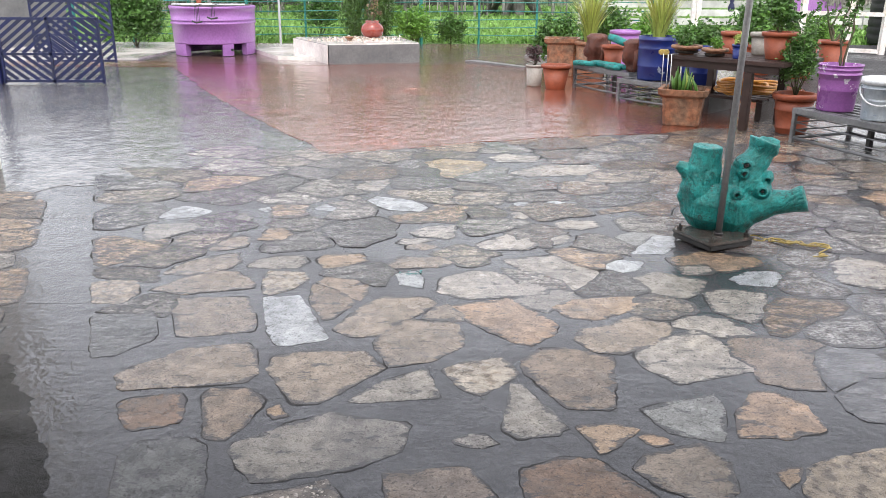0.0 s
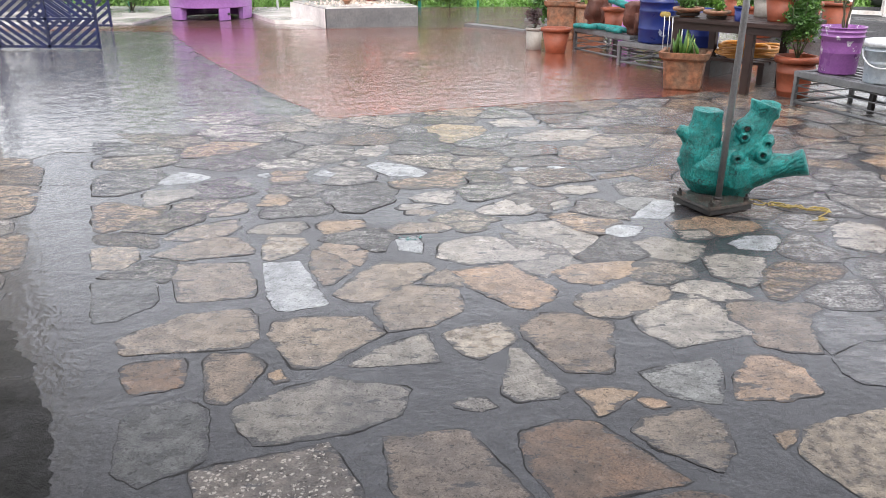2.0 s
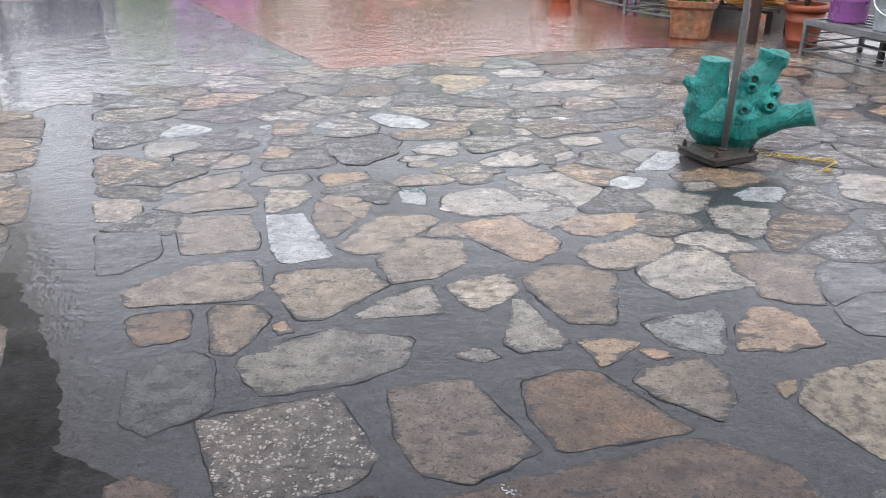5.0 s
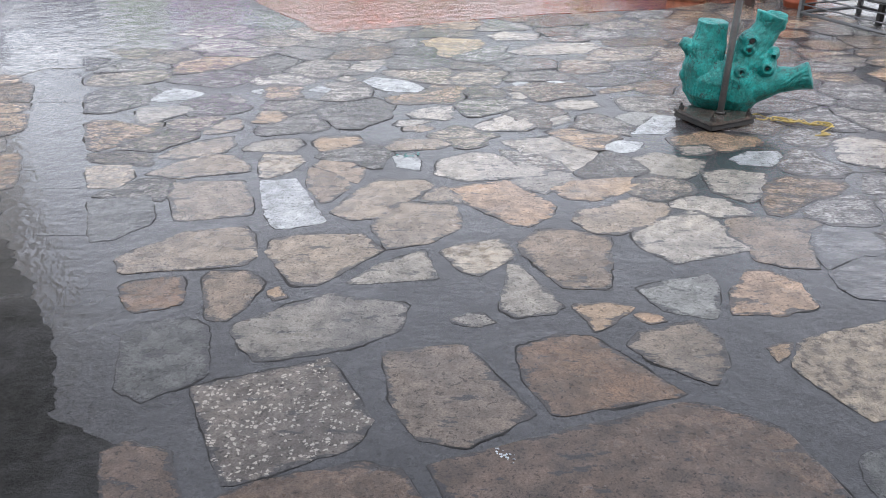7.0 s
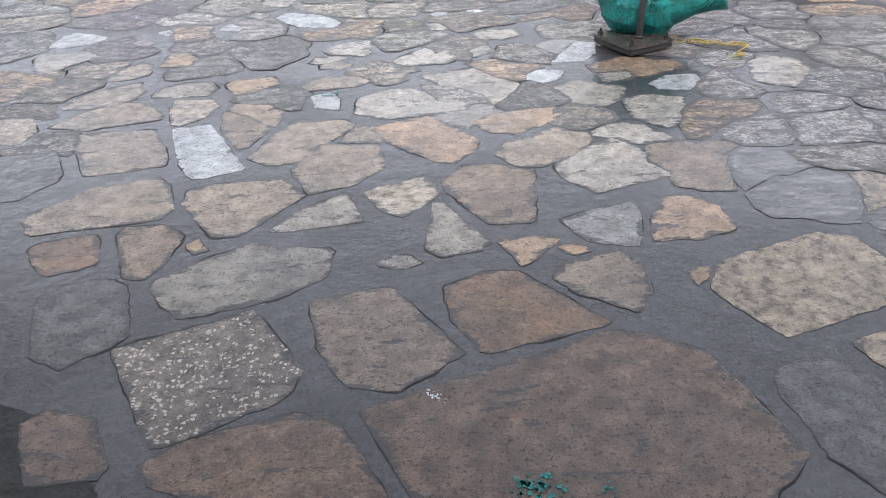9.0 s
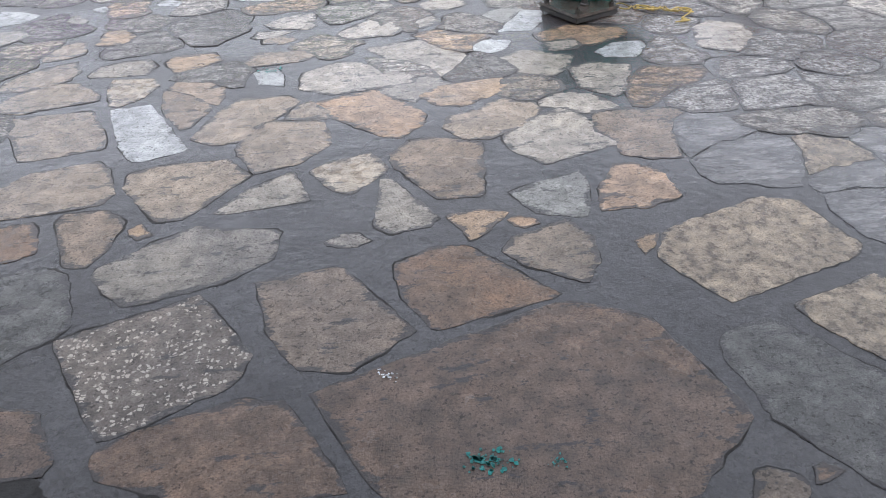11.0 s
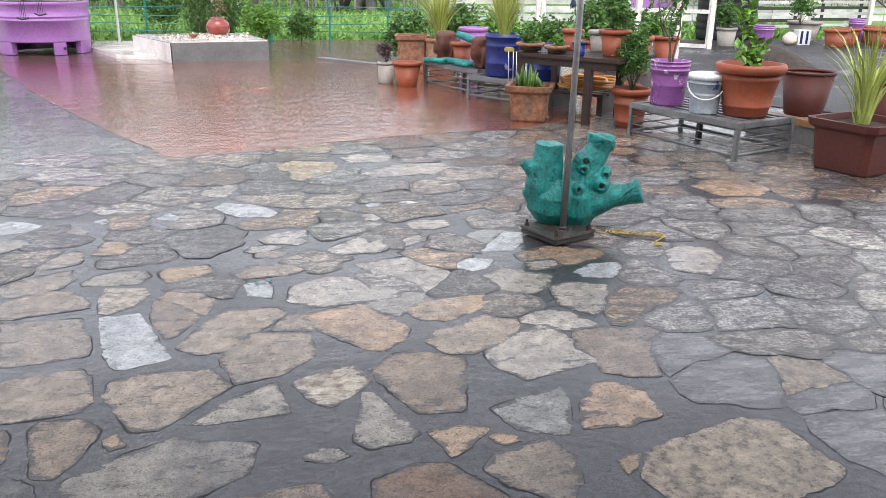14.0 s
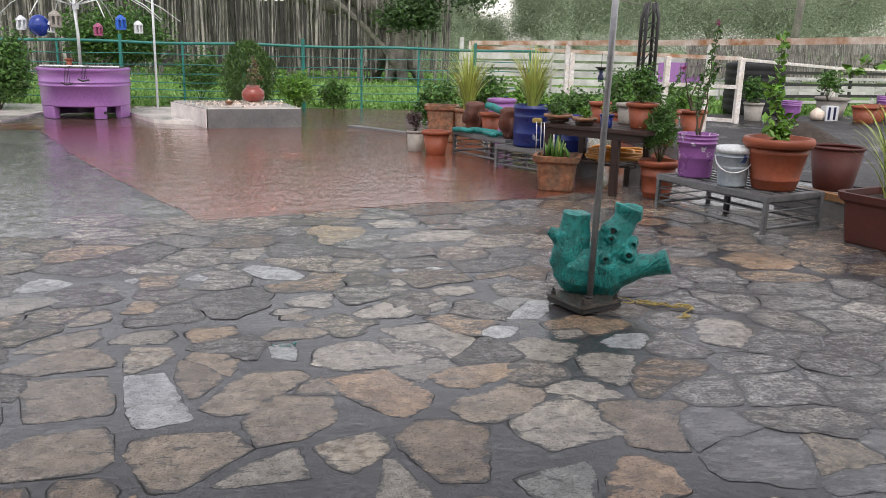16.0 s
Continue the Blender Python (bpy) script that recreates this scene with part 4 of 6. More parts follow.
# ---- trees ----
def banyan(x, y):
    r = np.random.default_rng(21)
    t = thing("banyan_tree", "old banyan with hanging aerial roots and dark crown", "tree", x, y, -0.05)
    bm = bmesh.new()
    for k in range(9):
        a = r.uniform(0, math.tau)
        foot = Vector((math.cos(a) * 0.95, math.sin(a) * 0.8, 0))
        rod(bm, [foot, foot * 0.45 + Vector((0, 0, 0.9)), Vector((r.normal(0, 0.14), r.normal(0, 0.14), 2.6)), Vector((r.normal(0, 0.3), r.normal(0, 0.3), 4.2))],
            [0.16, 0.24, 0.26, 0.2], 8)
    part("trunk", bm, BARK, t, smooth=True)
    bm = bmesh.new()
    ends = [(-4.5, 0.4, 4.2), (-9.0, 1.5, 4.8), (-13.5, 0.5, 5.0), (2.5, 0.5, 4.4), (1.6, -1.0, 5.0), (-6.5, -1.0, 5.2)]
    for e in ends:
        e = Vector(e)
        rod(bm, [(0, 0, 2.0), e * 0.3 + Vector((0, 0, 1.6)), e * 0.7 + Vector((0, 0, 1.0)), e], [0.34, 0.28, 0.2, 0.1], 8)
    rod(bm, [(-3.4, -1.3, 3.9), (-2.4, -1.3, 2.9), (-1.3, -1.2, 2.0), (-0.3, -0.7, 1.0), (0.1, -0.4, 0.2)], [0.05, 0.075, 0.09, 0.12, 0.16], 10)
    part("limb", bm, BARK, t, smooth=True)
    bm = bmesh.new()
    for k in range(520):
        rx, ry = -18 * r.uniform(0, 1) + 1.8, r.uniform(-1.8, 2.2)
        top = 3.9 + r.uniform(0, 0.9)
        low = r.choice([0.0, 0.6, 1.2, 2.0]) * r.uniform(0.4, 1.0)
        sway = r.normal(0, 0.08)
        rod(bm, [(rx, ry, top), (rx + sway, ry, (top + low) / 2), (rx + sway * 1.6, ry, low)], r.choice([0.012, 0.018, 0.03, 0.05]), 4, cap=False)
    tagged(part("aerial_root", bm, ROOT, t, smooth=True), kind="stuff")
    pts = clumps(r, (10.5, 3.6, 0.6), 240, 90, 0.4, -0.5)
    pts += [-7.0, 0, 4.1]
    more = clumps(r, (2.6, 1.8, 1.2), 60, 80, 0.32)
    more += [1.9, -0.6, 3.4]
    low = clumps(r, (1.25, 0.7, 0.75), 42, 70, 0.22)
    low += [0.35, -2.2, 2.3]
    attach(new("crown", leaf_mesh("crown", np.concatenate([pts, more, low]), 0.17, LEAVES["dark"], r, 0.5)), t)


banyan(2.4, 29.0)


def broad_tree(name, label, x, y, height, radius, mat, seed, leaf=0.1, count=230, per=210):
    r = np.random.default_rng(seed)
    t = thing(name, label, "tree", x, y, -0.1)
    bm = bmesh.new()
    rod(bm, [(0, 0, 0), (r.normal(0, 0.1), 0, height * 0.3), (r.normal(0, 0.3), 0, height * 0.7)], [0.035 * height, 0.028 * height, 0.012 * height], 8)
    for k in range(6):
        a = r.uniform(0, math.tau)
        rod(bm, [(0, 0, height * r.uniform(0.25, 0.5)), (math.cos(a) * radius * 0.35, math.sin(a) * radius * 0.35, height * 0.62),
                 (math.cos(a) * radius * 0.75, math.sin(a) * radius * 0.75, height * r.uniform(0.6, 0.85))], [0.018 * height, 0.012 * height, 0.004 * height], 6)
    part("trunk", bm, BARK, t, smooth=True)
    pts = clumps(r, (radius, radius, height * 0.42), count, per, radius * 0.13)
    pts[:, 2] += height * 0.58
    attach(new("crown", leaf_mesh("crown", pts, leaf, mat, r, 0.55)), t)


TREES = [(6.5, 55, 4.3, 3.6), (7.7, 50, 4.9, 1.7), (12.4, 47.5, 5.6, 2.3), (9.7, 52, 3.5, 2.2), (16, 52, 6.8, 4.6), (20, 55, 7.6, 5.0), (26, 46, 6.2, 4.4), (32, 50, 7.0, 5.0), (38, 44, 6.4, 4.6), (46, 48, 8.0, 5.5),
         (20.5, 49, 6.4, 4.4), (19, 62, 8.4, 6.0), (29, 60, 8.6, 6.0), (39, 57, 8.6, 6.0), (49, 56, 9.0, 6.0), (-8, 46, 4.2, 4.0), (-16, 44, 4.4, 4.4), (-25, 45, 4.6, 4.6)]
for i, (tx, ty, th_, tr_) in enumerate(TREES):
    broad_tree("tree", "broad leafy tree beyond the fences, leaves paled as rain haze", tx, ty, th_, tr_, LEAVES["far"], 40 + i)
# undergrowth closing the far edge of the field, haze in its leaf colour too
r_ = np.random.default_rng(77)
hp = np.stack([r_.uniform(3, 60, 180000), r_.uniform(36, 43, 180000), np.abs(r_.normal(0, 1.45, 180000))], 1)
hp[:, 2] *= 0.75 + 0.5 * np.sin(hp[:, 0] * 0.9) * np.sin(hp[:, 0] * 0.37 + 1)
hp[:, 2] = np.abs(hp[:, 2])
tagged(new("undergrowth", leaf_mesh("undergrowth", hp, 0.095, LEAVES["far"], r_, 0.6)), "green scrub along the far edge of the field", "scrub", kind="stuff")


def far_house(x, y):
    t = thing("house", "white upper storey of a house behind trees", "house", x, y, -0.1)
    part("wall", block(bmesh.new(), -2.2, 0, 0, 2.2, 3, 5.6), HOUSE_WALL, t)
    part("roof", block(bmesh.new(), -2.5, -0.3, 5.6, 2.5, 3.3, 5.8), BOARD, t)
    for k in (-1.0, 0.4):
        w = part("window", block(bmesh.new(), k - 0.5, -0.04, 4.0, k + 0.5, 0.05, 5.0), WHITE_PAINT, t)
        part("pane", block(bmesh.new(), k - 0.4, -0.06, 4.1, k + 0.4, -0.045, 4.9), DARK_GLASS, w)


far_house(-0.4, 46)


# ---- the stump on its stand ----
def parasol_stand():
    t = thing("parasol_stand", "black steel plate stand with a leaning grey pole", "stand", 1.385, 3.905, 0.012, 25)
    part("plate", block(bmesh.new(), -0.138, -0.138, 0.0, 0.138, 0.138, 0.026, 0.004), BLACK_IRON, t)
    part("top_plate", block(bmesh.new(), -0.142, -0.142, 0.0265, 0.142, 0.142, 0.042, 0.003), RUSTY_PLATE, t, "wet rusty steel plate")
    for sx in (-1, 1):
        for sy in (-1, 1):
            bm = bmesh.new()
            bmesh.ops.create_cone(bm, cap_ends=True, segments=6, radius1=0.013, radius2=0.013, depth=0.016, matrix=Matrix.Translation((sx * 0.115, sy * 0.115, 0.05)))
            bmesh.ops.create_cone(bm, cap_ends=True, segments=8, radius1=0.006, radius2=0.006, depth=0.04, matrix=Matrix.Translation((sx * 0.115, sy * 0.115, 0.055)))
            part("bolt", bm, BLACK_IRON, t)
    lean = Vector((0.012, -0.006, 1))
    foot = Vector((0.005, -0.035, 0.042))
    part("pole", rod(bmesh.new(), [foot, foot + lean * 1.1, foot + lean * 2.3], 0.0165, 14), STEEL, t, smooth=True)
    part("weld_collar", rod(bmesh.new(), [foot, foot + lean * 0.012], 0.023, 14), BLACK_IRON, t, smooth=True)


parasol_stand()


def stump():
    """A driftwood stump with sawn limbs, painted teal: limbs merged into one skin."""
    ob = bmesh.new()

    def limb(points, radii, n=14):
        rod(ob, points, radii, n)

    limb([(-0.05, 0.02, 0.0), (-0.05, 0.02, 0.06), (-0.04, 0.02, 0.14), (-0.03, 0.02, 0.24)], [0.10, 0.145, 0.15, 0.10], 18)
    limb([(0.05, 0.03, 0.0), (0.06, 0.02, 0.06), (0.06, 0.02, 0.15), (0.05, 0.03, 0.23)], [0.10, 0.13, 0.135, 0.10], 18)
    limb([(-0.12, 0.0, 0.06), (-0.115, 0.0, 0.2), (-0.10, 0.0, 0.31), (-0.095, 0.0, 0.36), (-0.092, 0.0, 0.425)], [0.075, 0.098, 0.088, 0.076, 0.074], 18)
    limb([(-0.14, 0.0, 0.24), (-0.19, -0.01, 0.30), (-0.235, -0.015, 0.325)], [0.06, 0.04, 0.022])
    limb([(0.06, 0.03, 0.12), (0.10, 0.02, 0.24), (0.125, 0.02, 0.33), (0.165, 0.03, 0.395), (0.185, 0.035, 0.46)], [0.11, 0.10, 0.078, 0.066, 0.08], 18)
    limb([(0.17, 0.03, 0.42), (0.225, 0.02, 0.43), (0.25, 0.015, 0.43)], [0.06, 0.05, 0.038])
    limb([(0.06, 0.02, 0.09), (0.16, 0.0, 0.12), (0.26, -0.02, 0.155), (0.33, -0.03, 0.17), (0.395, -0.04, 0.195)], [0.11, 0.088, 0.066, 0.06, 0.07], 18)
    limb([(0.12, 0.0, 0.22), (0.17, -0.01, 0.25), (0.225, -0.02, 0.235)], [0.07, 0.055, 0.04])
    limb([(-0.16, 0.0, 0.12), (-0.20, -0.01, 0.16), (-0.215, -0.01, 0.17)], [0.05, 0.03, 0.018])
    for x, z, r, y1 in ((0.095, 0.345, 0.03, -0.074), (0.185, 0.22, 0.03, -0.094), (0.065, 0.20, 0.025, -0.112), (0.088, 0.305, 0.024, -0.086), (0.205, 0.275, 0.022, -0.066)):
        # a knot with a hollow in its end
        rings = [[ob.verts.new((x + q * math.cos(k * math.tau / 14), y, z + q * math.sin(k * math.tau / 14))) for k in range(14)]
                 for y, q in ((0.0, r * 1.9), (y1 + 0.03, r * 1.35), (y1 + 0.008, r * 1.0), (y1, r * 0.62), (y1 + 0.025, r * 0.3))]
        for p, q in zip(rings, rings[1:]):
            for k in range(14):
                ob.faces.new((p[k], q[k], q[(k + 1) % 14], p[(k + 1) % 14]))
        ob.faces.new(rings[0][::-1])
        ob.faces.new(rings[-1])
    rough = bpy.data.meshes.new("driftwood_stump")
    ob.to_mesh(rough)
    ob.free()
    carrier = new("carrier", rough)
    m = carrier.modifiers.new("skin", "REMESH")
    m.mode, m.voxel_size = "VOXEL", 0.0048
    m = carrier.modifiers.new("ease", "SMOOTH")
    m.iterations, m.factor = 2, 0.5
    me = bpy.data.meshes.new_from_object(carrier.evaluated_get(bpy.context.evaluated_depsgraph_get()))
    bpy.data.objects.remove(carrier)
    # weathered grain, lumps and splits
    count = len(me.vertices)
    co, nor = np.empty(count * 3), np.empty(count * 3)
    me.vertices.foreach_get("co", co)
    me.vertex_normals.foreach_get("vector", nor)
    moved = []
    for p, q in zip(map(Vector, co.reshape(-1, 3)), map(Vector, nor.reshape(-1, 3))):
        along = p.x * 0.75 + p.z * 0.65 if p.x > 0.1 else p.z
        across = p.z * 0.75 - p.x * 0.65 if p.x > 0.1 else p.x
        grain = noise.noise((across * 85, p.y * 85, along * 9))
        lump = noise.noise(p * 14) * 0.006 + noise.noise(p * 60) * 0.0015
        split = noise.noise((across * 38 + 3, p.y * 38, along * 5 + 7))
        moved.extend(p + q * (lump + 0.0024 * grain - (0.008 * (0.06 - abs(split)) / 0.06 if abs(split) < 0.06 and noise.noise(p * 9) > 0.05 else 0)))
    me.vertices.foreach_set("co", moved)
    me.update()
    me.polygons.foreach_set("use_smooth", [True] * len(me.polygons))
    me.materials.clear()
    me.materials.append(TEAL)
    t = tagged(new("driftwood_stump", me), "teal painted driftwood stump with sawn limbs on a steel plate", "stump")
    t.matrix_basis = pose(1.447, 4.015, 0.053, 0, 0, -14)
    # black plugs paint the shade inside the knot hollows
    for x, z, r, y1 in ((0.095, 0.347, 0.010, -0.074), (0.088, 0.306, 0.007, -0.086), (0.185, 0.221, 0.006, -0.094), (0.065, 0.20, 0.005, -0.112)):
        bm = bmesh.new()
        lathe(bm, [(0, -0.03), (r * 1.1, -0.03), (r * 1.15, 0.0), (r * 0.8, 0.004), (0, 0.001)], 11, 0.5)
        bm.transform(Matrix.Translation((x, y1 + 0.006, z)) @ Matrix.Rotation(radians(90), 4, "X"))
        part("knot_hole", bm, RECESS_SHADE, t, "black plug painted as the shade in a knot hollow")


stump()


def curve_thing(name, points, radius, mat, label, category, parent=None, closed=False):
    c = bpy.data.curves.new(name, "CURVE")
    c.dimensions, c.bevel_depth, c.bevel_resolution, c.resolution_u = "3D", radius, 2, 6
    s = c.splines.new("NURBS")
    s.points.add(len(points) - 1)
    for p, q in zip(s.points, points):
        p.co = (*q, 1)
    s.use_endpoint_u, s.order_u, s.use_cyclic_u = True, 3, closed
    c.materials.append(mat)
    dg_ob = new(name, c)
    me = bpy.data.meshes.new_from_object(dg_ob.evaluated_get(bpy.context.evaluated_depsgraph_get()))
    bpy.data.objects.remove(dg_ob)
    ob = new(name, me)
    me.polygons.foreach_set("use_smooth", [True] * len(me.polygons))
    if parent:
        return attach(ob, parent, label)
    return tagged(ob, label, category)


rope = [(1.63 + 0.035 * math.cos(a), 3.93 + 0.06 * math.sin(a), 0.012 + 0.002 * a) for a in np.linspace(0, 6.0, 9)]
for k in range(46):
    # two passes to the far end and back, then a loose tail
    f = k / 45
    go = abs((f * 3) % 2 - 1)
    rope.append((1.94 - 0.27 * go + 0.018 * math.sin(k * 1.7), 3.80 + 0.11 * go + 0.035 * math.sin(k * 1.1 + 4 * f), 0.014 + 0.007 * math.sin(k * 2.3) + 0.004 * f))
rope += [(1.86 + 0.012 * k * (-1) ** k, 3.72 - 0.012 * k, 0.012) for k in range(6)]
curve_thing("rope", rope, 0.0036, ROPE, "tangled yellow rope lying on the wet stones", "rope")


# ---- pots ----
def pot(name, label, x, y, z, r_top, r_base, h, mat, rim=0.02, rim_h=0.05, soil=True, bands=(), category="flower pot", group="", wobble=0.004):
    t = thing(name, label, category, x, y, z, 0, group)
    prof = [(0, 0), (r_base * 0.96, 0), (r_base, 0.012)]
    for f in bands:
        r = r_base + (r_top - r_base) * f
        prof += [(r, h * f - 0.008), (r + 0.008, h * f), (r + 0.001, h * f + 0.01)]
    rr_ = r_base + (r_top - r_base) * (h - rim_h) / h
    prof += [(rr_, h - rim_h), (rr_ - 0.02, h - rim_h - 0.01), (r_base * 0.93, 0.03), (0, 0.03)]
    part("body", lathe(bmesh.new(), prof, 36, wobble), mat, t, smooth=True)
    a, b = r_top, r_top - 0.018
    part("rim", lathe(bmesh.new(), [(rr_ - 0.018, h - rim_h), (a + rim * 0.4, h - rim_h), (a + rim, h - rim_h * 0.6), (a + rim, h - rim_h * 0.25), (a + rim * 0.5, h), (b, h), (b - 0.006, h - rim_h), (rr_ - 0.018, h - rim_h)], 36, wobble), mat, t, smooth=True)
    if soil:
        part("soil", lathe(bmesh.new(), [(0, h - 0.045), (r_top * 0.5, h - 0.035), (r_top - 0.018, h - 0.05), (r_top - 0.03, h - 0.07), (0, h - 0.07)], 20, 0.01), SOIL, t, "dark damp soil", smooth=True)
    return t


def pail(name, label, x, y, z, r_top, r_base, h, mat, lid=None, bail=True, turn=0, group=""):
    t = thing(name, label, "bucket", x, y, z, turn, group)
    prof = [(0, 0), (r_base, 0), (r_base + 0.003, 0.01)]
    prof += [(r_top - 0.006, h * 0.78), (r_top + 0.006, h * 0.79), (r_top + 0.006, h * 0.81), (r_top - 0.002, h * 0.82), (r_top - 0.001, h * 0.88), (r_top + 0.008, h * 0.89),
             (r_top + 0.008, h * 0.91), (r_top, h * 0.92), (r_top + 0.002, h * 0.97), (r_top + 0.009, h * 0.975), (r_top + 0.009, h), (r_top - 0.004, h), (r_top - 0.01, h * 0.5), (r_base - 0.006, 0.02), (0, 0.02)]
    part("body", lathe(bmesh.new(), prof, 36), mat, t, smooth=True)
    if lid:
        part("lid", lathe(bmesh.new(), [(0, h + 0.018), (r_top * 0.85, h + 0.02), (r_top * 0.88, h + 0.012), (r_top + 0.014, h + 0.014), (r_top + 0.017, h - 0.03), (r_top + 0.011, h - 0.03), (r_top + 0.01, h - 0.002), (0, h - 0.002)], 36), lid, t, "white snap-on lid", smooth=True)
    else:
        part("soil", lathe(bmesh.new(), [(0, h - 0.05), (r_top - 0.012, h - 0.06), (r_top - 0.03, h - 0.09), (0, h - 0.09)], 20), SOIL, t, smooth=True)
    if bail:
        bm = bmesh.new()
        rod(bm, [((r_top + 0.014) * math.cos(a), -(r_top + 0.016) * abs(math.sin(a)) - 0.004, h * 0.8 - math.sin(a) * h * 0.4) for a in np.linspace(0, math.pi, 14)], 0.006, 6)
        part("bail", bm, WHITE, t, "thin white wire handle", smooth=True)
        for s in (-1, 1):
            bm = bmesh.new()
            block(bm, s * (r_top + 0.004) - 0.008, -0.018, h * 0.76, s * (r_top + 0.004) + 0.012, 0.018, h * 0.85, 0.004)
            part("bail_ear", bm, mat, t)
    return t


def square_pot(name, label, x, y, z, top, base, h, mat, turn=0, rim=0.03):
    t = thing(name, label, "flower pot", x, y, z, turn)

    def ring(bm, s, zz):
        c = s * 0.18
        return [bm.verts.new((a, b, zz)) for a, b in ((s - c, -s), (s, -s + c), (s, s - c), (s - c, s), (-s + c, s), (-s, s - c), (-s, -s + c), (-s + c, -s))]

    def skin(levels):
        bm = bmesh.new()
        rings = [ring(bm, s, zz) for s, zz in levels]
        for a, b in zip(rings, rings[1:]):
            for k in range(8):
                bm.faces.new((a[k], a[(k + 1) % 8], b[(k + 1) % 8], b[k]))
        bm.faces.new(rings[0][::-1])
        bm.faces.new(rings[-1])
        return bm

    part("body", skin([(base, 0.0), (base + 0.012, 0.015), (top - 0.035, h - 0.075), (top - 0.06, h - 0.075), (base - 0.03, 0.04)]), mat, t)
    part("rim", skin([(top - 0.05, h - 0.075), (top - 0.03, h - 0.075), (top, h - 0.05), (top + 0.008, h), (top - 0.028, h), (top - 0.04, h - 0.05)]), mat, t)
    part("soil", skin([(top - 0.06, h - 0.075), (top - 0.052, h - 0.045)]), SOIL, t)
    return t


# ---- metal benches ----
def slat_bench(name, label, a, b, depth, h, bars=4):
    """A low bench of flat iron with thin rods along its sides: front corners a and b."""
    a, b = Vector((*a, 0)), Vector((*b, 0))
    d = (b - a)
    ln = d.length
    t = thing(name, label, "bench", a.x, a.y, 0, math.degrees(math.atan2(d.y, d.x)), "low metal benches")
    for x in (0, ln):
        for y in (0, depth):
            part("leg", block(bmesh.new(), x - 0.017, y - 0.017, 0, x + 0.017, y + 0.017, h - 0.012, 0.003), GREY_IRON, t)
    for y in (0, depth):
        part("long_edge", block(bmesh.new(), -0.02, y - 0.045 if y else -0.02, h - 0.045, ln + 0.02, y + (0.02 if y else 0.045), h, 0.004), GREY_IRON, t)
    for x in (0, ln):
        part("end_edge", block(bmesh.new(), x - 0.019 if not x else x - 0.05, 0.046, h - 0.046, x + 0.05 if not x else x + 0.019, depth - 0.046, h - 0.001, 0.004), GREY_IRON, t)
    for k in range(5):
        y = 0.046 + (depth - 0.092) * (k + 0.5) / 5
        part("slat", block(bmesh.new(), 0.05, y - 0.022, h - 0.02, ln - 0.05, y + 0.022, h - 0.006, 0.003), GREY_IRON, t)
    for k in range(bars):
        z = 0.04 + (h - 0.09) * k / (bars - 1) * 0.98
        thick = 0.014 if k == 0 else 0.006
        for y in (0, depth):
            bm = bmesh.new()
            rod(bm, [(0, y, z), (ln / 2, y + 0.003, z - 0.004), (ln, y, z)], thick, 6)
            part("side_rod", bm, GREY_IRON, t, smooth=True)
        for x in (0, ln):
            bm = bmesh.new()
            rod(bm, [(x, 0, z), (x, depth, z)], thick, 6)
            part("end_rod", bm, GREY_IRON, t, smooth=True)
    part("mid_leg", block(bmesh.new(), ln * 0.4, depth * 0.5, 0, ln * 0.4 + 0.04, depth * 0.5 + 0.04, h - 0.022, 0.003), BLACK_IRON, t)
    return t


slat_bench("metal_bench", "low grey iron bench carrying buckets and a pot", (2.88, 6.54), (3.28, 5.49), 0.62, 0.285)
slat_bench("metal_bench", "low grey iron bench carrying teal wood pieces", (1.60, 9.86), (2.05, 8.95), 0.5, 0.285)
slat_bench("metal_bench", "low grey iron bench carrying blue drums", (1.91, 8.78), (2.5, 8.05), 0.55, 0.25)

pail("purple_bucket", "scuffed purple plastic bucket planter on the bench", 3.15, 6.45, 0.285, 0.158, 0.135, 0.36, PURPLE_PAIL, bail=False)
pail("paint_bucket", "stained pale paint bucket with white lid", 3.25, 5.99, 0.285, 0.128, 0.108, 0.295, PAIL_GREY, WHITE, turn=-28)
pot("large_pot", "large orange terracotta pot with rolled rim", 3.53, 5.85, 0.285, 0.245, 0.165, 0.40, TERRA, 0.022, 0.07, bands=(0.2, 0.72))
pot("brown_pot", "empty dark red-brown plastic pot", 4.33, 6.28, 0.2, 0.215, 0.155, 0.37, OXBLOOD, 0.006, 0.02, soil=False)

t_wall = slab_sheet("kerb_wall", [(4.02, 6.62), (4.05, 6.2), (4.35, 5.55), (4.75, 4.4), (5.15, 4.5), (4.75, 5.8), (4.6, 6.7)], 0, 0.16, PLASTER, "low cement kerb under the timber beam")
bm = bmesh.new()
beam(bm, (4.05, 6.36, 0.182), (4.42, 5.35, 0.182), 0.09, 0.044, 0.006)
tagged(part("timber_beam", bm, TIMBER), "pale orange timber beam on the kerb", "beam")

square_pot("square_pot", "dark red plastic planter with spiky plant", 4.02, 5.12, 0, 0.27, 0.20, 0.37, OXBLOOD, 20)
blades("spiky_plant", "yellow-green spiky leaves in a dark red planter", 4.02, 5.12, 0.34, 80, 0.85, 0.45, 0.02, LEAVES["lemon"], 9, "plant", 0.3)
pot("brown_pot", "dark red-brown plastic pot behind the planter", 4.75, 5.75, 0.16, 0.2, 0.15, 0.42, OXBLOOD, 0.01, 0.04)
pot("round_pot", "round terracotta pot holding a small-leaved bush", 3.05, 6.98, 0, 0.168, 0.125, 0.345, TERRA, 0.018, 0.055, bands=(0.15, 0.6))
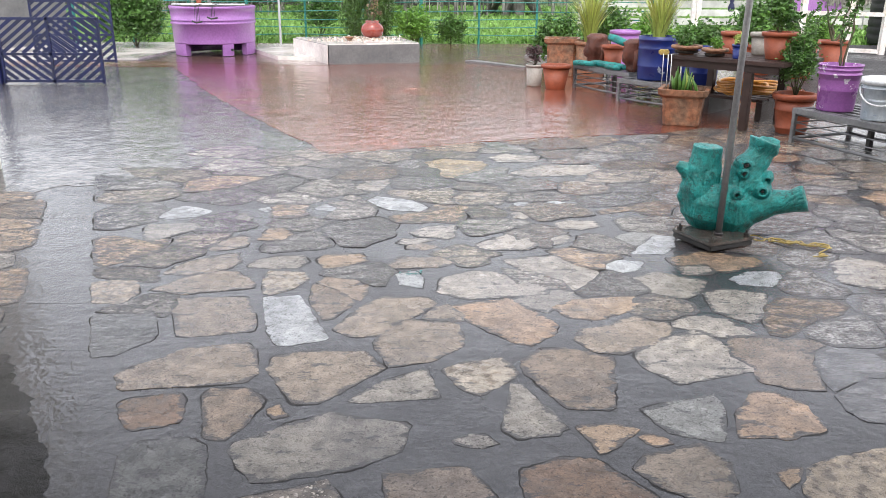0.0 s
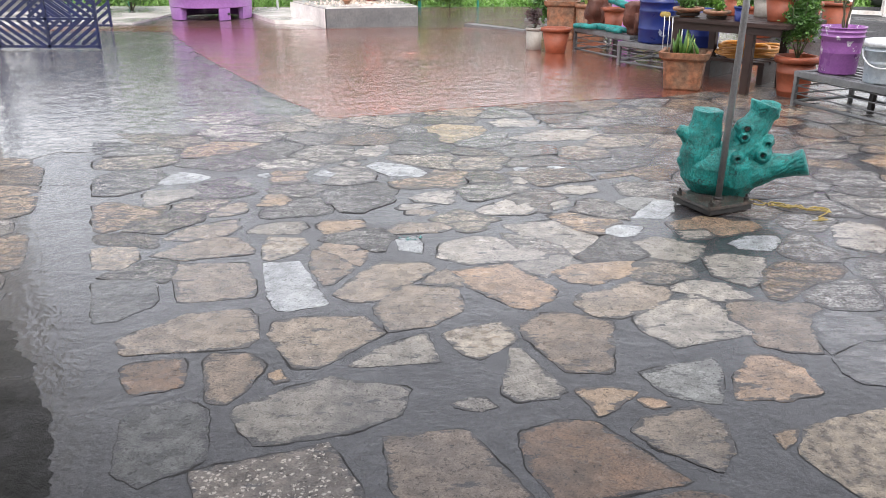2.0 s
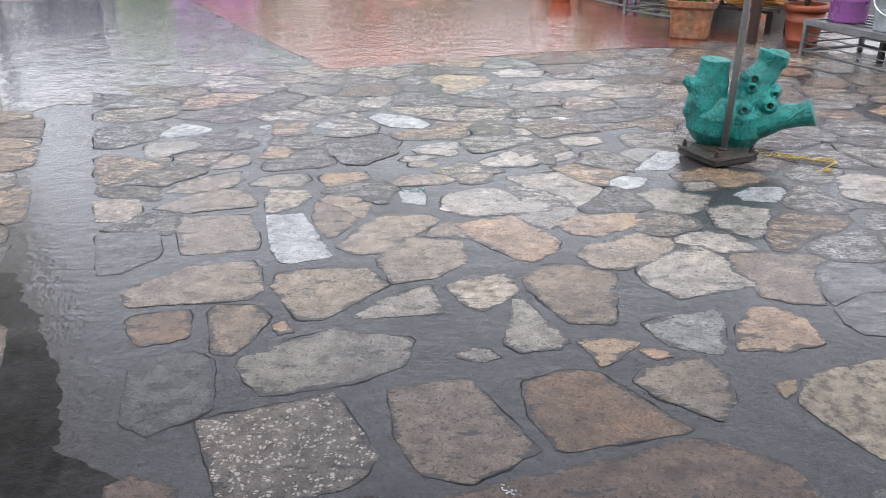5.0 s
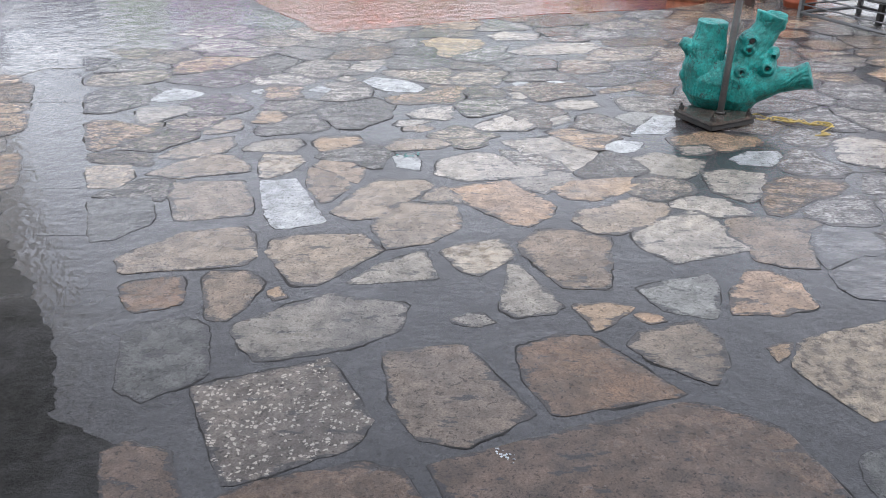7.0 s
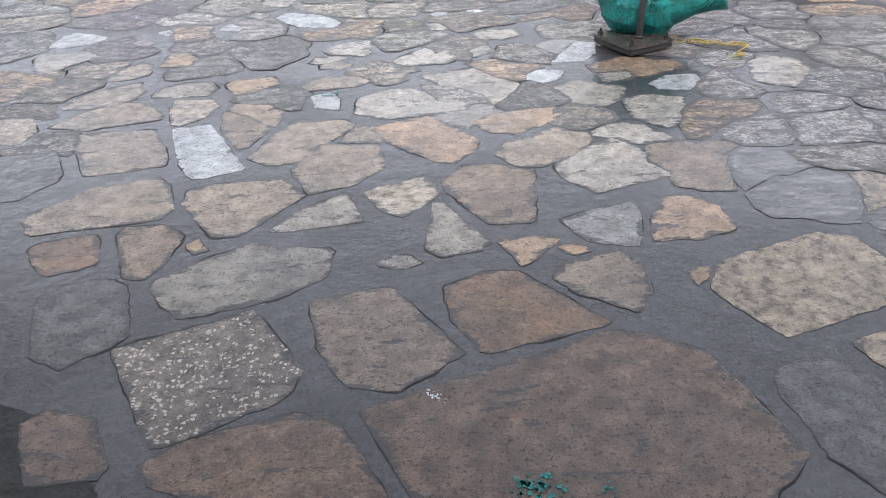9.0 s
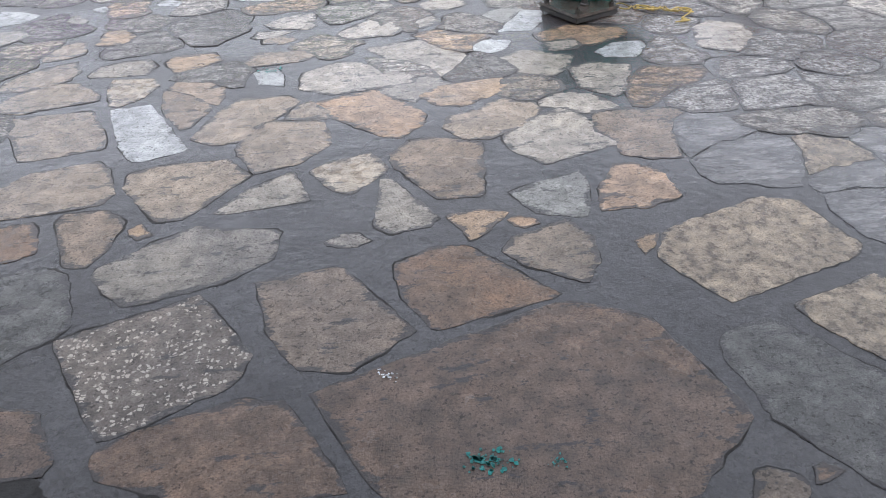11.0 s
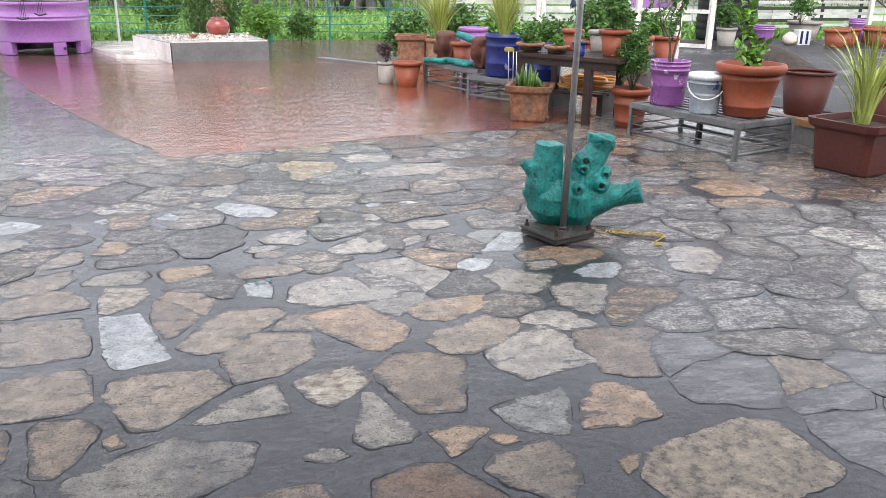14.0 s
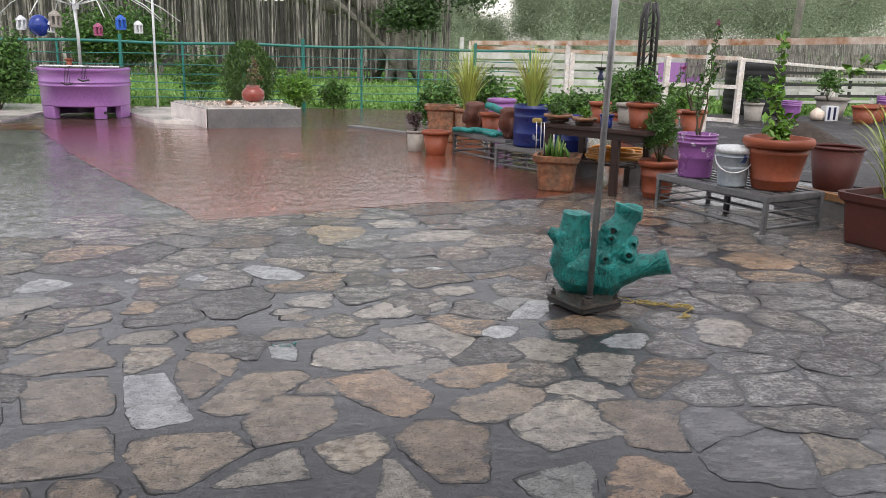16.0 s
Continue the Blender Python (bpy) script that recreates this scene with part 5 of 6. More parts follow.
shrub("box_bush", "small-leaved green bush in a terracotta pot", 3.05, 6.98, 0.31, (0.165, 0.165, 0.33), LEAVES["mid"], 4, 80, 50, 0.036)
square_pot("square_pot", "weathered square terracotta planter with tapered sides", 2.21, 7.38, 0, 0.212, 0.145, 0.335, TERRA_OLD, -22)


def tongue_plant(x, y, z):
    """Stiff upright tongues, as of a snake plant."""
    t = thing("snake_plant", "stiff mottled green tongues in a square planter", "plant", x, y, z)
    r = np.random.default_rng(8)
    for k in range(20):
        h = r.uniform(0.1, 0.26)
        a, lean = r.uniform(0, math.tau), r.uniform(0.0, 0.09)
        o = Vector((r.uniform(-0.12, 0.12), r.uniform(-0.12, 0.12), 0))
        bm = bmesh.new()
        rod(bm, [o, o + Vector((math.cos(a) * lean * 0.4, math.sin(a) * lean * 0.4, h * 0.5)), o + Vector((math.cos(a) * lean, math.sin(a) * lean, h))], [0.011, 0.018, 0.003], 7)
        part("leaf", bm, LEAVES["mid" if k % 3 else "lemon"], t, smooth=True)


tongue_plant(2.2, 7.36, 0.285)
stalk_plant("tall_shrub", "tall thin-stemmed shrub with a pink flower in a bucket", 3.15, 6.45, 0.59,
            [[(0, 0, 0), (-0.03, 0.02, 0.35), (0.02, 0, 0.62)], [(0.01, 0, 0), (0.05, 0, 0.4), (0.07, 0.03, 0.7), (0.09, 0.02, 0.94)],
             [(0, 0.02, 0.0), (-0.02, 0, 0.2), (0.06, 0.05, 0.45), (0.14, 0.03, 0.66)]], LEAVES["mid"], 14, 0.05, 0.012, bare=0.33, radius=0.009)
attach(new("bloom", leaf_mesh("bloom", np.random.default_rng(2).normal(0, 0.014, (20, 3)) * 0.8 + [3.24, 6.47, 1.545], 0.02, BLOOM, np.random.default_rng(2), 0.7)))
tagged(bpy.data.objects["bloom"], "small pink flower head on the tall shrub", "flower")
stalk_plant("leafy_plant", "glossy green climbing plant in a large pot", 3.53, 5.85, 0.64,
            [[(0, 0, 0), (-0.05, 0, 0.25), (-0.08, 0.02, 0.5), (-0.06, 0, 0.86)], [(0, 0, 0), (0.04, -0.02, 0.12), (0.09, 0, 0.2)], [(0, 0, 0), (-0.08, -0.02, 0.1), (-0.14, 0, 0.16)],
             [(0, 0, 0), (-0.03, 0.03, 0.3), (-0.13, 0.05, 0.45)], [(0, 0, 0), (0.05, 0.04, 0.1), (0.13, 0.05, 0.14)]], LEAVES["bright"], 15, 0.085, 0.011, bare=0.05, slim=0.55)
stalk_plant("arching_plant", "arching branch with broad green leaves", 4.75, 5.75, 0.55,
            [[(0, 0, 0), (-0.02, -0.05, 0.35), (-0.35, 0.02, 0.68), (-0.62, 0.05, 0.70), (-0.8, 0.06, 0.62)], [(0, 0, 0), (0.02, -0.05, 0.4), (-0.1, 0, 0.72), (-0.4, 0.02, 0.8)]], LEAVES["bright"], 16, 0.09, 0.035, bare=0.5, slim=0.55)


# ---- planting table ----
def planting_table():
    ang = math.degrees(math.atan2(-0.81, 0.77))
    t = thing("wooden_table", "dark wooden table crowded with potted plants", "table", 2.07, 7.6, 0, ang)
    for k in range(5):
        part("top_plank", block(bmesh.new(), -0.02, 0.0 + k * 0.16, 0.575, 1.12, 0.153 + k * 0.16, 0.61, 0.004), DARK_WOOD, t)
    part("apron", block(bmesh.new(), 0.02, 0.03, 0.51, 1.06, 0.055, 0.575, 0.003), DARK_WOOD, t)
    part("apron", block(bmesh.new(), 0.02, 0.74, 0.51, 1.06, 0.765, 0.575, 0.003), DARK_WOOD, t)
    for x in (0.04, 0.76):
        for y in (0.03, 0.72):
            part("leg", block(bmesh.new(), x, y, 0, x + 0.07, y + 0.06, 0.51, 0.005), DARK_WOOD, t)


planting_table()
TABLE = 0.61
pot("terracotta_pot", "terracotta pot on the dark table", 2.93, 7.18, TABLE, 0.14, 0.1, 0.235, TERRA, 0.012, 0.04)
pot("terracotta_pot", "orange terracotta pot beside bowls", 2.72, 7.75, TABLE, 0.1, 0.075, 0.2, TERRA, 0.012, 0.04)
pot("blue_pot", "small deep blue pot on the table edge", 2.6, 7.2, TABLE, 0.062, 0.052, 0.125, BLUE, 0.006, 0.02)
pot("shallow_bowl", "shallow dark clay bowl of succulents", 2.26, 7.62, TABLE, 0.13, 0.07, 0.085, TERRA_OLD, 0.012, 0.03)
pot("shallow_bowl", "shallow dark clay bowl with green figures", 2.46, 7.42, TABLE, 0.11, 0.06, 0.075, TERRA_OLD, 0.012, 0.03)
pot("terracotta_pot", "pale cement pot on the table", 2.95, 7.62, TABLE, 0.1, 0.08, 0.2, STONE_POT, 0.012, 0.04)
shrub("succulent", "spreading succulent in a clay bowl", 2.26, 7.62, TABLE + 0.05, (0.11, 0.11, 0.07), LEAVES["mid"], 31, 14, 18, 0.05, 3, category="plant")
shrub("succulent", "bright green succulent in a clay bowl", 2.46, 7.42, TABLE + 0.04, (0.08, 0.08, 0.07), LEAVES["bright"], 32, 12, 14, 0.04, 3, category="plant")
shrub("potted_shrub", "leafy green shrub in a terracotta pot", 2.93, 7.18, TABLE + 0.2, (0.17, 0.17, 0.2), LEAVES["mid"], 33, 26, 26, 0.06)
shrub("potted_shrub", "yellow-leaved plant in an orange pot", 2.6, 7.2, TABLE + 0.1, (0.07, 0.07, 0.07), LEAVES["lemon"], 34, 10, 14, 0.045, 3)
bm = bmesh.new()
block(bm, 2.0, 7.56, TABLE, 2.09, 7.62, TABLE + 0.045, 0.01)
tagged(part("yellow_clip", bm, ROPE), "yellow plastic block on the table corner", "clip")
for dx in (0.0, 0.035, 0.06):
    bm = bmesh.new()
    rod(bm, [(2.03 + dx, 7.55 - dx, TABLE + 0.01), (2.025 + dx, 7.52 - dx, TABLE - 0.05), (2.03 + dx, 7.52 - dx, TABLE - 0.28)], 0.004, 6)
    tagged(part("string", bm, WHITE, smooth=True), "white cord hanging over the table edge", "cord")

coil = []
for k in range(100):
    a = k * 0.36
    rad = 0.24 + 0.035 * math.sin(k * 0.61) + 0.03 * math.cos(k * 0.23)
    coil.append((2.98 + rad * math.cos(a) * 1.1, 7.95 + rad * math.sin(a), 0.215 + 0.0011 * k + 0.012 * math.sin(k * 1.1)))
curve_thing("garden_hose", coil, 0.014, HOSE, "coiled orange garden hose on a dark crate", "hose")
crate = thing("crate", "low dark wooden crate under the table", "crate", 2.98, 7.95, 0, -46)
for k in range(4):
    part("slat", block(bmesh.new(), -0.3, -0.26 + k * 0.135, 0.17, 0.3, -0.15 + k * 0.135, 0.195, 0.003), DARK_WOOD, crate)
for x in (-0.27, 0.27):
    part("runner", block(bmesh.new(), x - 0.03, -0.26, 0, x + 0.03, 0.26, 0.168, 0.003), DARK_WOOD, crate)


def drum(name, label, x, y, z, r, h):
    t = thing(name, label, "drum", x, y, z)
    prof = [(0, 0), (r * 0.95, 0), (r * 0.97, 0.02), (r * 0.98, h * 0.3), (r * 1.01, h * 0.32), (r * 0.99, h * 0.34), (r, h * 0.7), (r * 1.03, h * 0.72), (r * 1.0, h * 0.745), (r, h * 0.9),
            (r * 1.04, h * 0.91), (r * 1.04, h * 0.94), (r * 1.01, h * 0.95), (r * 1.02, h), (r * 0.97, h), (r * 0.95, h * 0.8), (0, h * 0.8)]
    part("body", lathe(bmesh.new(), prof, 36, 0.003), BLUE, t, smooth=True)
    part("soil", lathe(bmesh.new(), [(0, h * 0.9), (r * 0.955, h * 0.88), (r * 0.9, h * 0.82), (0, h * 0.82)], 20), SOIL, t)


drum("blue_drum", "dented deep blue plastic drum planted with lemongrass", 2.28, 8.72, 0.25, 0.2, 0.45)
drum("blue_drum", "second deep blue plastic drum behind the table", 2.63, 8.35, 0.25, 0.18, 0.37)
blades("lemongrass", "tall pale green lemongrass in a blue drum", 2.28, 8.72, 0.62, 190, 0.80, 0.46, 0.014, LEAVES["lemon"], 51, droop=0.2)
pot("terracotta_pot", "rust-brown terracotta pot with shells", 1.36, 9.8, 0, 0.17, 0.115, 0.29, TERRA, 0.012, 0.04)
pot("cement_pot", "small pale cement pot with dark plant", 1.13, 10.08, 0, 0.1, 0.09, 0.26, STONE_POT, 0.008, 0.03)
shrub("dark_plant", "small plum-leaved plant in a pale pot", 1.13, 10.08, 0.22, (0.12, 0.12, 0.16), LEAVES["plum"], 35, 18, 14, 0.05, category="plant")
square_pot("square_pot", "weathered square terracotta tub behind the benches", 1.62, 11.2, 0, 0.23, 0.17, 0.5, TERRA_OLD, -10)
pot("terracotta_pot", "weathered terracotta tub with lemongrass", 1.98, 10.95, 0, 0.22, 0.17, 0.48, TERRA_OLD, 0.015, 0.05)
blades("lemongrass", "tall yellow-green lemongrass in a clay tub", 1.95, 10.95, 0.42, 220, 1.0, 0.58, 0.015, LEAVES["lemon"], 52, droop=0.25)
pot("purple_pot", "faded purple plastic pot behind carved wood", 2.4, 10.9, 0, 0.19, 0.14, 0.62, PURPLE, 0.012, 0.05)
pot("terracotta_pot", "terracotta pot beside carved wood on the bench", 2.02, 9.72, 0.285, 0.13, 0.09, 0.24, TERRA, 0.01, 0.04)


def carved_log(x, y, z, turn, s):
    t = thing("carved_stool", "rounded carved brown wooden head-like block", "carving", x, y, z, turn, "carved wooden blocks")
    bm = bmesh.new()
    lathe(bm, [(0, 0), (0.09 * s, 0), (0.10 * s, 0.03 * s), (0.09 * s, 0.07 * s), (0.125 * s, 0.1 * s), (0.15 * s, 0.16 * s), (0.15 * s, 0.24 * s), (0.13 * s, 0.3 * s), (0.14 * s, 0.33 * s), (0.08 * s, 0.37 * s), (0, 0.375 * s)], 28, 0.4)
    part("block", bm, CARVED, t, smooth=True)
    bm = bmesh.new()
    rod(bm, [(0.0, -0.13 * s, 0.24 * s), (0.01, -0.17 * s, 0.16 * s), (0.0, -0.15 * s, 0.06 * s), (0.0, -0.1 * s, 0.01 * s)], [0.035 * s, 0.035 * s, 0.03 * s, 0.024 * s], 10)
    part("carved_snout", bm, CARVED, t, smooth=True)


carved_log(1.86, 9.98, 0.285, 20, 0.95)
carved_log(2.15, 9.15, 0.285, -10, 0.95)
for i, (p0, p1, rad) in enumerate((((1.55, 9.68, 0.32), (1.78, 9.52, 0.325), 0.034), ((1.75, 9.62, 0.32), (1.98, 9.35, 0.33), 0.038), ((1.95, 9.42, 0.32), (2.08, 9.16, 0.32), 0.034),
                                   ((1.95, 9.65, 0.62), (2.12, 9.4, 0.56), 0.045), ((1.86, 9.3, 0.32), (1.98, 9.1, 0.32), 0.03))):
    bm = bmesh.new()
    a_, b_ = Vector(p0), Vector(p1)
    rod(bm, [a_, a_.lerp(b_, 0.3) + Vector((0, 0.01, 0.006)), a_.lerp(b_, 0.7) - Vector((0, 0.01, 0)), b_], [rad * 0.9, rad, rad * 0.95, rad * 0.8], 12)
    tagged(part("painted_log", bm, TEAL, smooth=True), "short teal painted log on the bench", "log", "painted logs")

# ---- shrubs and pots farther back ----
for i, (sx, sy, sz, rad, mk, cat) in enumerate((
        (2.5, 12.6, 0, (0.55, 0.4, 0.52), "mid", "shrub"), (3.0, 12.0, 0, (0.5, 0.4, 0.42), "bright", "shrub"), (1.75, 12.2, 0, (0.4, 0.35, 0.42), "mid", "shrub"),
        (3.9, 12.4, 0, (0.45, 0.4, 0.38), "mid", "shrub"), (4.4, 11.4, 0.3, (0.45, 0.4, 0.36), "mid", "shrub"), (5.2, 13.6, 0, (0.5, 0.5, 0.5), "mid", "shrub"),
        (-0.55, 16.0, 0, (0.5, 0.35, 0.4), "bright", "shrub"), (0.15, 16.3, 0, (0.4, 0.3, 0.28), "mid", "shrub"), (-4.1, 17.6, 0.55, (1.4, 0.8, 0.72), "mid", "shrub"),
        (-2.6, 17.5, 0, (0.6, 0.5, 0.55), "mid", "shrub"), (-5.7, 15.3, 0, (0.7, 0.55, 0.62), "mid", "shrub"), (7.3, 16.4, 0, (0.6, 0.4, 0.3), "bright", "shrub"))):
    big = rad[0] > 0.65
    shrub("shrub", "dense dark green shrub behind the fence" if big else "leafy green shrub beside the railing", sx, sy, sz, rad, LEAVES[mk], 60 + i, 120 if big else 38, 90 if big else 55, 0.095 if big else 0.08, category=cat)
pot("terracotta_pot", "wide terracotta pot behind the table", 4.35, 11.35, 0, 0.24, 0.18, 0.42, TERRA, 0.015, 0.05)
pot("terracotta_pot", "terracotta pot at the foot of the iron tower", 4.75, 10.9, 0, 0.22, 0.15, 0.5, TERRA, 0.015, 0.05)
pot("terracotta_pot", "terracotta pot with a bare cactus-like plant", 5.5, 11.6, 0, 0.2, 0.13, 0.45, TERRA, 0.015, 0.05)
stalk_plant("bougainvillea", "thin bougainvillea with magenta bracts", 4.75, 10.9, 0.45, [[(0, 0, 0), (0.05, 0, 0.3), (0.22, 0, 0.62)], [(0, 0, 0), (-0.1, 0, 0.3), (-0.2, 0.02, 0.5)], [(0, 0, 0), (0.2, 0, 0.3), (0.45, 0, 0.45)]], LEAVES["mid"], 17, 0.07, 0.012, bare=0.2)
stalk_plant("thorny_plant", "twisting grey thorny stems in a pot", 5.5, 11.6, 0.4, [[(0, 0, 0), (-0.06, 0, 0.25), (0.05, 0, 0.5)], [(0, 0, 0), (0.12, 0, 0.2), (0.2, 0, 0.42)], [(0, 0, 0), (-0.12, 0, 0.3), (-0.16, 0, 0.55)]], LEAVES["mid"], 18, 0.06, 0.04, radius=0.022)
bl = new("bloom", leaf_mesh("bloom", np.random.default_rng(6).normal(0, 0.03, (24, 3)) * 0.7 + [4.97, 10.9, 1.08], 0.035, BLOOM, np.random.default_rng(6), 0.8))
tagged(bl, "magenta flower cluster on the thin shrub", "flower")


def iron_tower(x, y):
    t = thing("iron_trellis", "tall black iron trellis tower with scrolls", "trellis", x, y, 0)
    for sx, sy in ((-0.09, -0.09), (0.09, -0.09), (-0.09, 0.09), (0.09, 0.09)):
        bm = bmesh.new()
        rod(bm, [(sx, sy, 0), (sx, sy, 1.75), (sx * 0.6, sy * 0.6, 1.98)], 0.026, 8)
        part("upright", bm, BLACK_IRON, t, smooth=True)
    for k in range(9):
        z = 0.2 + k * 0.2
        bm = bmesh.new()
        rod(bm, [(0.1 * math.cos(a), 0.1 * math.sin(a), z + 0.1 * math.sin(a * 1.5)) for a in np.linspace(0, math.tau, 14)], 0.009, 6)
        part("scroll", bm, BLACK_IRON, t, smooth=True)


iron_tower(4.68, 11.55)


def hung_bird_feeder(x, y, z):
    t = thing("hanging_feeder", "dark blue hanging bottle feeder with black dish", "feeder", x, y, z)
    part("bottle", lathe(bmesh.new(), [(0, 0), (0.05, 0.005), (0.065, 0.06), (0.05, 0.13), (0.03, 0.16), (0.045, 0.2), (0.03, 0.225), (0, 0.225)], 20), NAVY, t, smooth=True)
    part("dish", lathe(bmesh.new(), [(0, 0.226), (0.05, 0.226), (0.125, 0.285), (0.12, 0.295), (0.04, 0.245), (0, 0.245)], 24), BLACK_IRON, t, smooth=True)
    bm = bmesh.new()
    rod(bm, [(0, 0, 0.24), (0, 0, 1.23 - z)], 0.006, 6)
    part("hook_rod", bm, BLACK_IRON, t)


hung_bird_feeder(5.48, 15.88, 0.66)

tank = thing("water_tank", "ribbed black plastic water tank", "tank", 9.35, 16.9, 0)
prof = [(0, 0), (0.62, 0)]
for k in range(7):
    z = 0.05 + k * 0.15
    prof += [(0.62, z), (0.63, z + 0.03), (0.63, z + 0.09), (0.62, z + 0.12)]
part("body", lathe(bmesh.new(), prof + [(0.6, 1.08), (0.3, 1.14), (0.28, 1.18), (0, 1.18)], 36), BLACK_PLASTIC, tank, smooth=True)
for i, (sx, sy) in enumerate(((11.6, 18.6), (13.8, 19.2))):
    pl = thing("pallet_bench", "black slatted bench before the thatch", "bench", sx, sy, 0, 5, "slatted benches")
    for k in range(6):
        part("slat", block(bmesh.new(), -0.9, 0.0, 0.12 + k * 0.14, 0.9, 0.025, 0.19 + k * 0.14, 0.004), BLACK_IRON if k % 2 else BOARD, pl)
    for x in (-0.6, 0.55):
        part("upright", block(bmesh.new(), x, 0.027, 0, x + 0.07, 0.08, 1.0, 0.004), BLACK_IRON, pl)
pail("purple_bucket", "pale purple bucket by the railing", 9.2, 15.1, 0, 0.2, 0.15, 0.4, PURPLE, bail=False)
pail("purple_bucket", "small pale purple bucket among pots", 11.6, 15.6, 0.0, 0.16, 0.13, 0.5, PURPLE, bail=False)
pot("cement_pot", "wide pale cement pot by the railing", 10.8, 16.2, 0, 0.34, 0.24, 0.42, STONE_POT, 0.02, 0.06)
pot("cement_pot", "pale cement pot by the gate frame", 8.35, 15.0, 0, 0.19, 0.15, 0.36, STONE_POT, 0.012, 0.05)
for px_, py_, rt in ((10.6, 14.8, 0.24), (11.1, 15.2, 0.26), (11.7, 15.0, 0.3), (12.2, 15.9, 0.28)):
    pot("terracotta_pot", "terracotta pot in a row by the yard wall", px_, py_, 0, rt, rt * 0.72, 0.34, TERRA, 0.014, 0.05, group="row of pots")
shrub("potted_shrub", "leafy plant in a cement pot", 8.35, 15.0, 0.3, (0.3, 0.3, 0.3), LEAVES["mid"], 90, 24, 26, 0.1)
shrub("potted_shrub", "thin leafy plant in a cement pot", 10.5, 15.9, 0.36, (0.3, 0.3, 0.34), LEAVES["mid"], 91, 20, 22, 0.1)
bm = bmesh.new()
lathe(bm, [(0, 0), (0.1, 0.01), (0.15, 0.08), (0.13, 0.17), (0.06, 0.23), (0, 0.26)], 18, 0.2)
cs = tagged(part("conch_shell", bm, SHELL, smooth=True), "pale conch shell on the tarmac", "shell")
cs.matrix_basis = pose(9.85, 15.2, 0.01)
sb = thing("striped_block", "white block with two navy stripes", "box", 10.15, 15.25, 0)
part("body", block(bmesh.new(), -0.14, -0.1, 0, 0.14, 0.1, 0.3, 0.006), WHITE, sb)
for k in (-0.07, 0.05):
    part("stripe", block(bmesh.new(), k - 0.025, -0.104, 0.03, k + 0.025, -0.1005, 0.28), NAVY, sb)
bm = bmesh.new()
lathe(bm, [(0.7, 0.0), (0.58, 0.09), (0.4, 0.2), (0.2, 0.29), (0.08, 0.33), (0, 0.34)], 26, 0.3)
md = tagged(part("gravel_heap", bm, SOIL, smooth=True), "heap of dark wet gravel on the tarmac", "gravel", kind="stuff")
md.matrix_basis = pose(7.0, 11.2, 0.0)
bm = bmesh.new()
for k in range(2):
    block(bm, 5.9 + k * 0.62, 18.6, 0.48, 6.5 + k * 0.62, 18.63, 1.0, 0.01)
ps = tagged(part("purple_sheet", bm, PURPLE), "two pale purple boards on the far fence", "board")
ps.location = (2.85, 2.25, 0.0)
bm = bmesh.new()
rod(bm, [(15.5, 26, -0.1), (15.9, 26, 6.5)], 0.13, 10)
tagged(part("utility_pole", bm, BARK, smooth=True), "brown wooden utility pole behind the thatch", "pole")


# ---- trough with the parasol frame ----
def trough(x, y):
    t = thing("water_trough", "round faded purple plastic trough on four feet", "trough", x, y, 0.012)
    R, h = 0.715, 0.79
    prof = [(0, 0.2), (R * 0.9, 0.2), (R * 0.945, 0.19), (R * 0.948, 0.21), (R * 0.965, 0.5), (R * 0.99, 0.505), (R * 0.99, 0.53), (R * 0.965, 0.537), (R * 0.965, 0.56), (R * 0.985, 0.565), (R * 0.985, 0.58),
            (R * 0.965, 0.59), (R * 0.985, 0.74), (R * 1.003, 0.745), (R * 1.003, 0.775), (R * 0.995, h), (R * 0.95, h), (R * 0.93, 0.3), (0, 0.3)]
    part("tub", lathe(bmesh.new(), prof, 56), PURPLE, t, smooth=True)
    for mid, half in ((-150, 30), (-57, 8), (72, 98)):
        bm = bmesh.new()
        n = 24
        ring = []
        for k in range(n + 1):
            f = k / n * 2 - 1
            a = math.radians(mid + half * f)
            low = 0.0
            ring.append([bm.verts.new((r * math.cos(a), r * math.sin(a), z)) for r, z in ((R * 0.93, low), (R * 0.944, 0.2), (R * 0.8, 0.2), (R * 0.8, low))])
        for p, q in zip(ring, ring[1:]):
            for k in range(4):
                bm.faces.new((p[k], p[(k + 1) % 4], q[(k + 1) % 4], q[k]))
        bm.faces.new(ring[0])
        bm.faces.new(ring[-1][::-1])
        part("foot", bm, PURPLE, t)
    bm = bmesh.new()
    bmesh.ops.create_cone(bm, cap_ends=True, segments=10, radius1=0.022, radius2=0.022, depth=0.03, matrix=Matrix.Translation((0.43, -0.56, 0.1)) @ Matrix.Rotation(radians(90), 4, "X"))
    part("drain_plug", bm, BLACK_IRON, t)
    part("cover", lathe(bmesh.new(), [(0, 0.805), (0.6, 0.802), (0.66, 0.793), (0.6, 0.79), (0, 0.79)], 24, 0.05), DARK_WOOD, t, "dark wooden cover board")
    return t


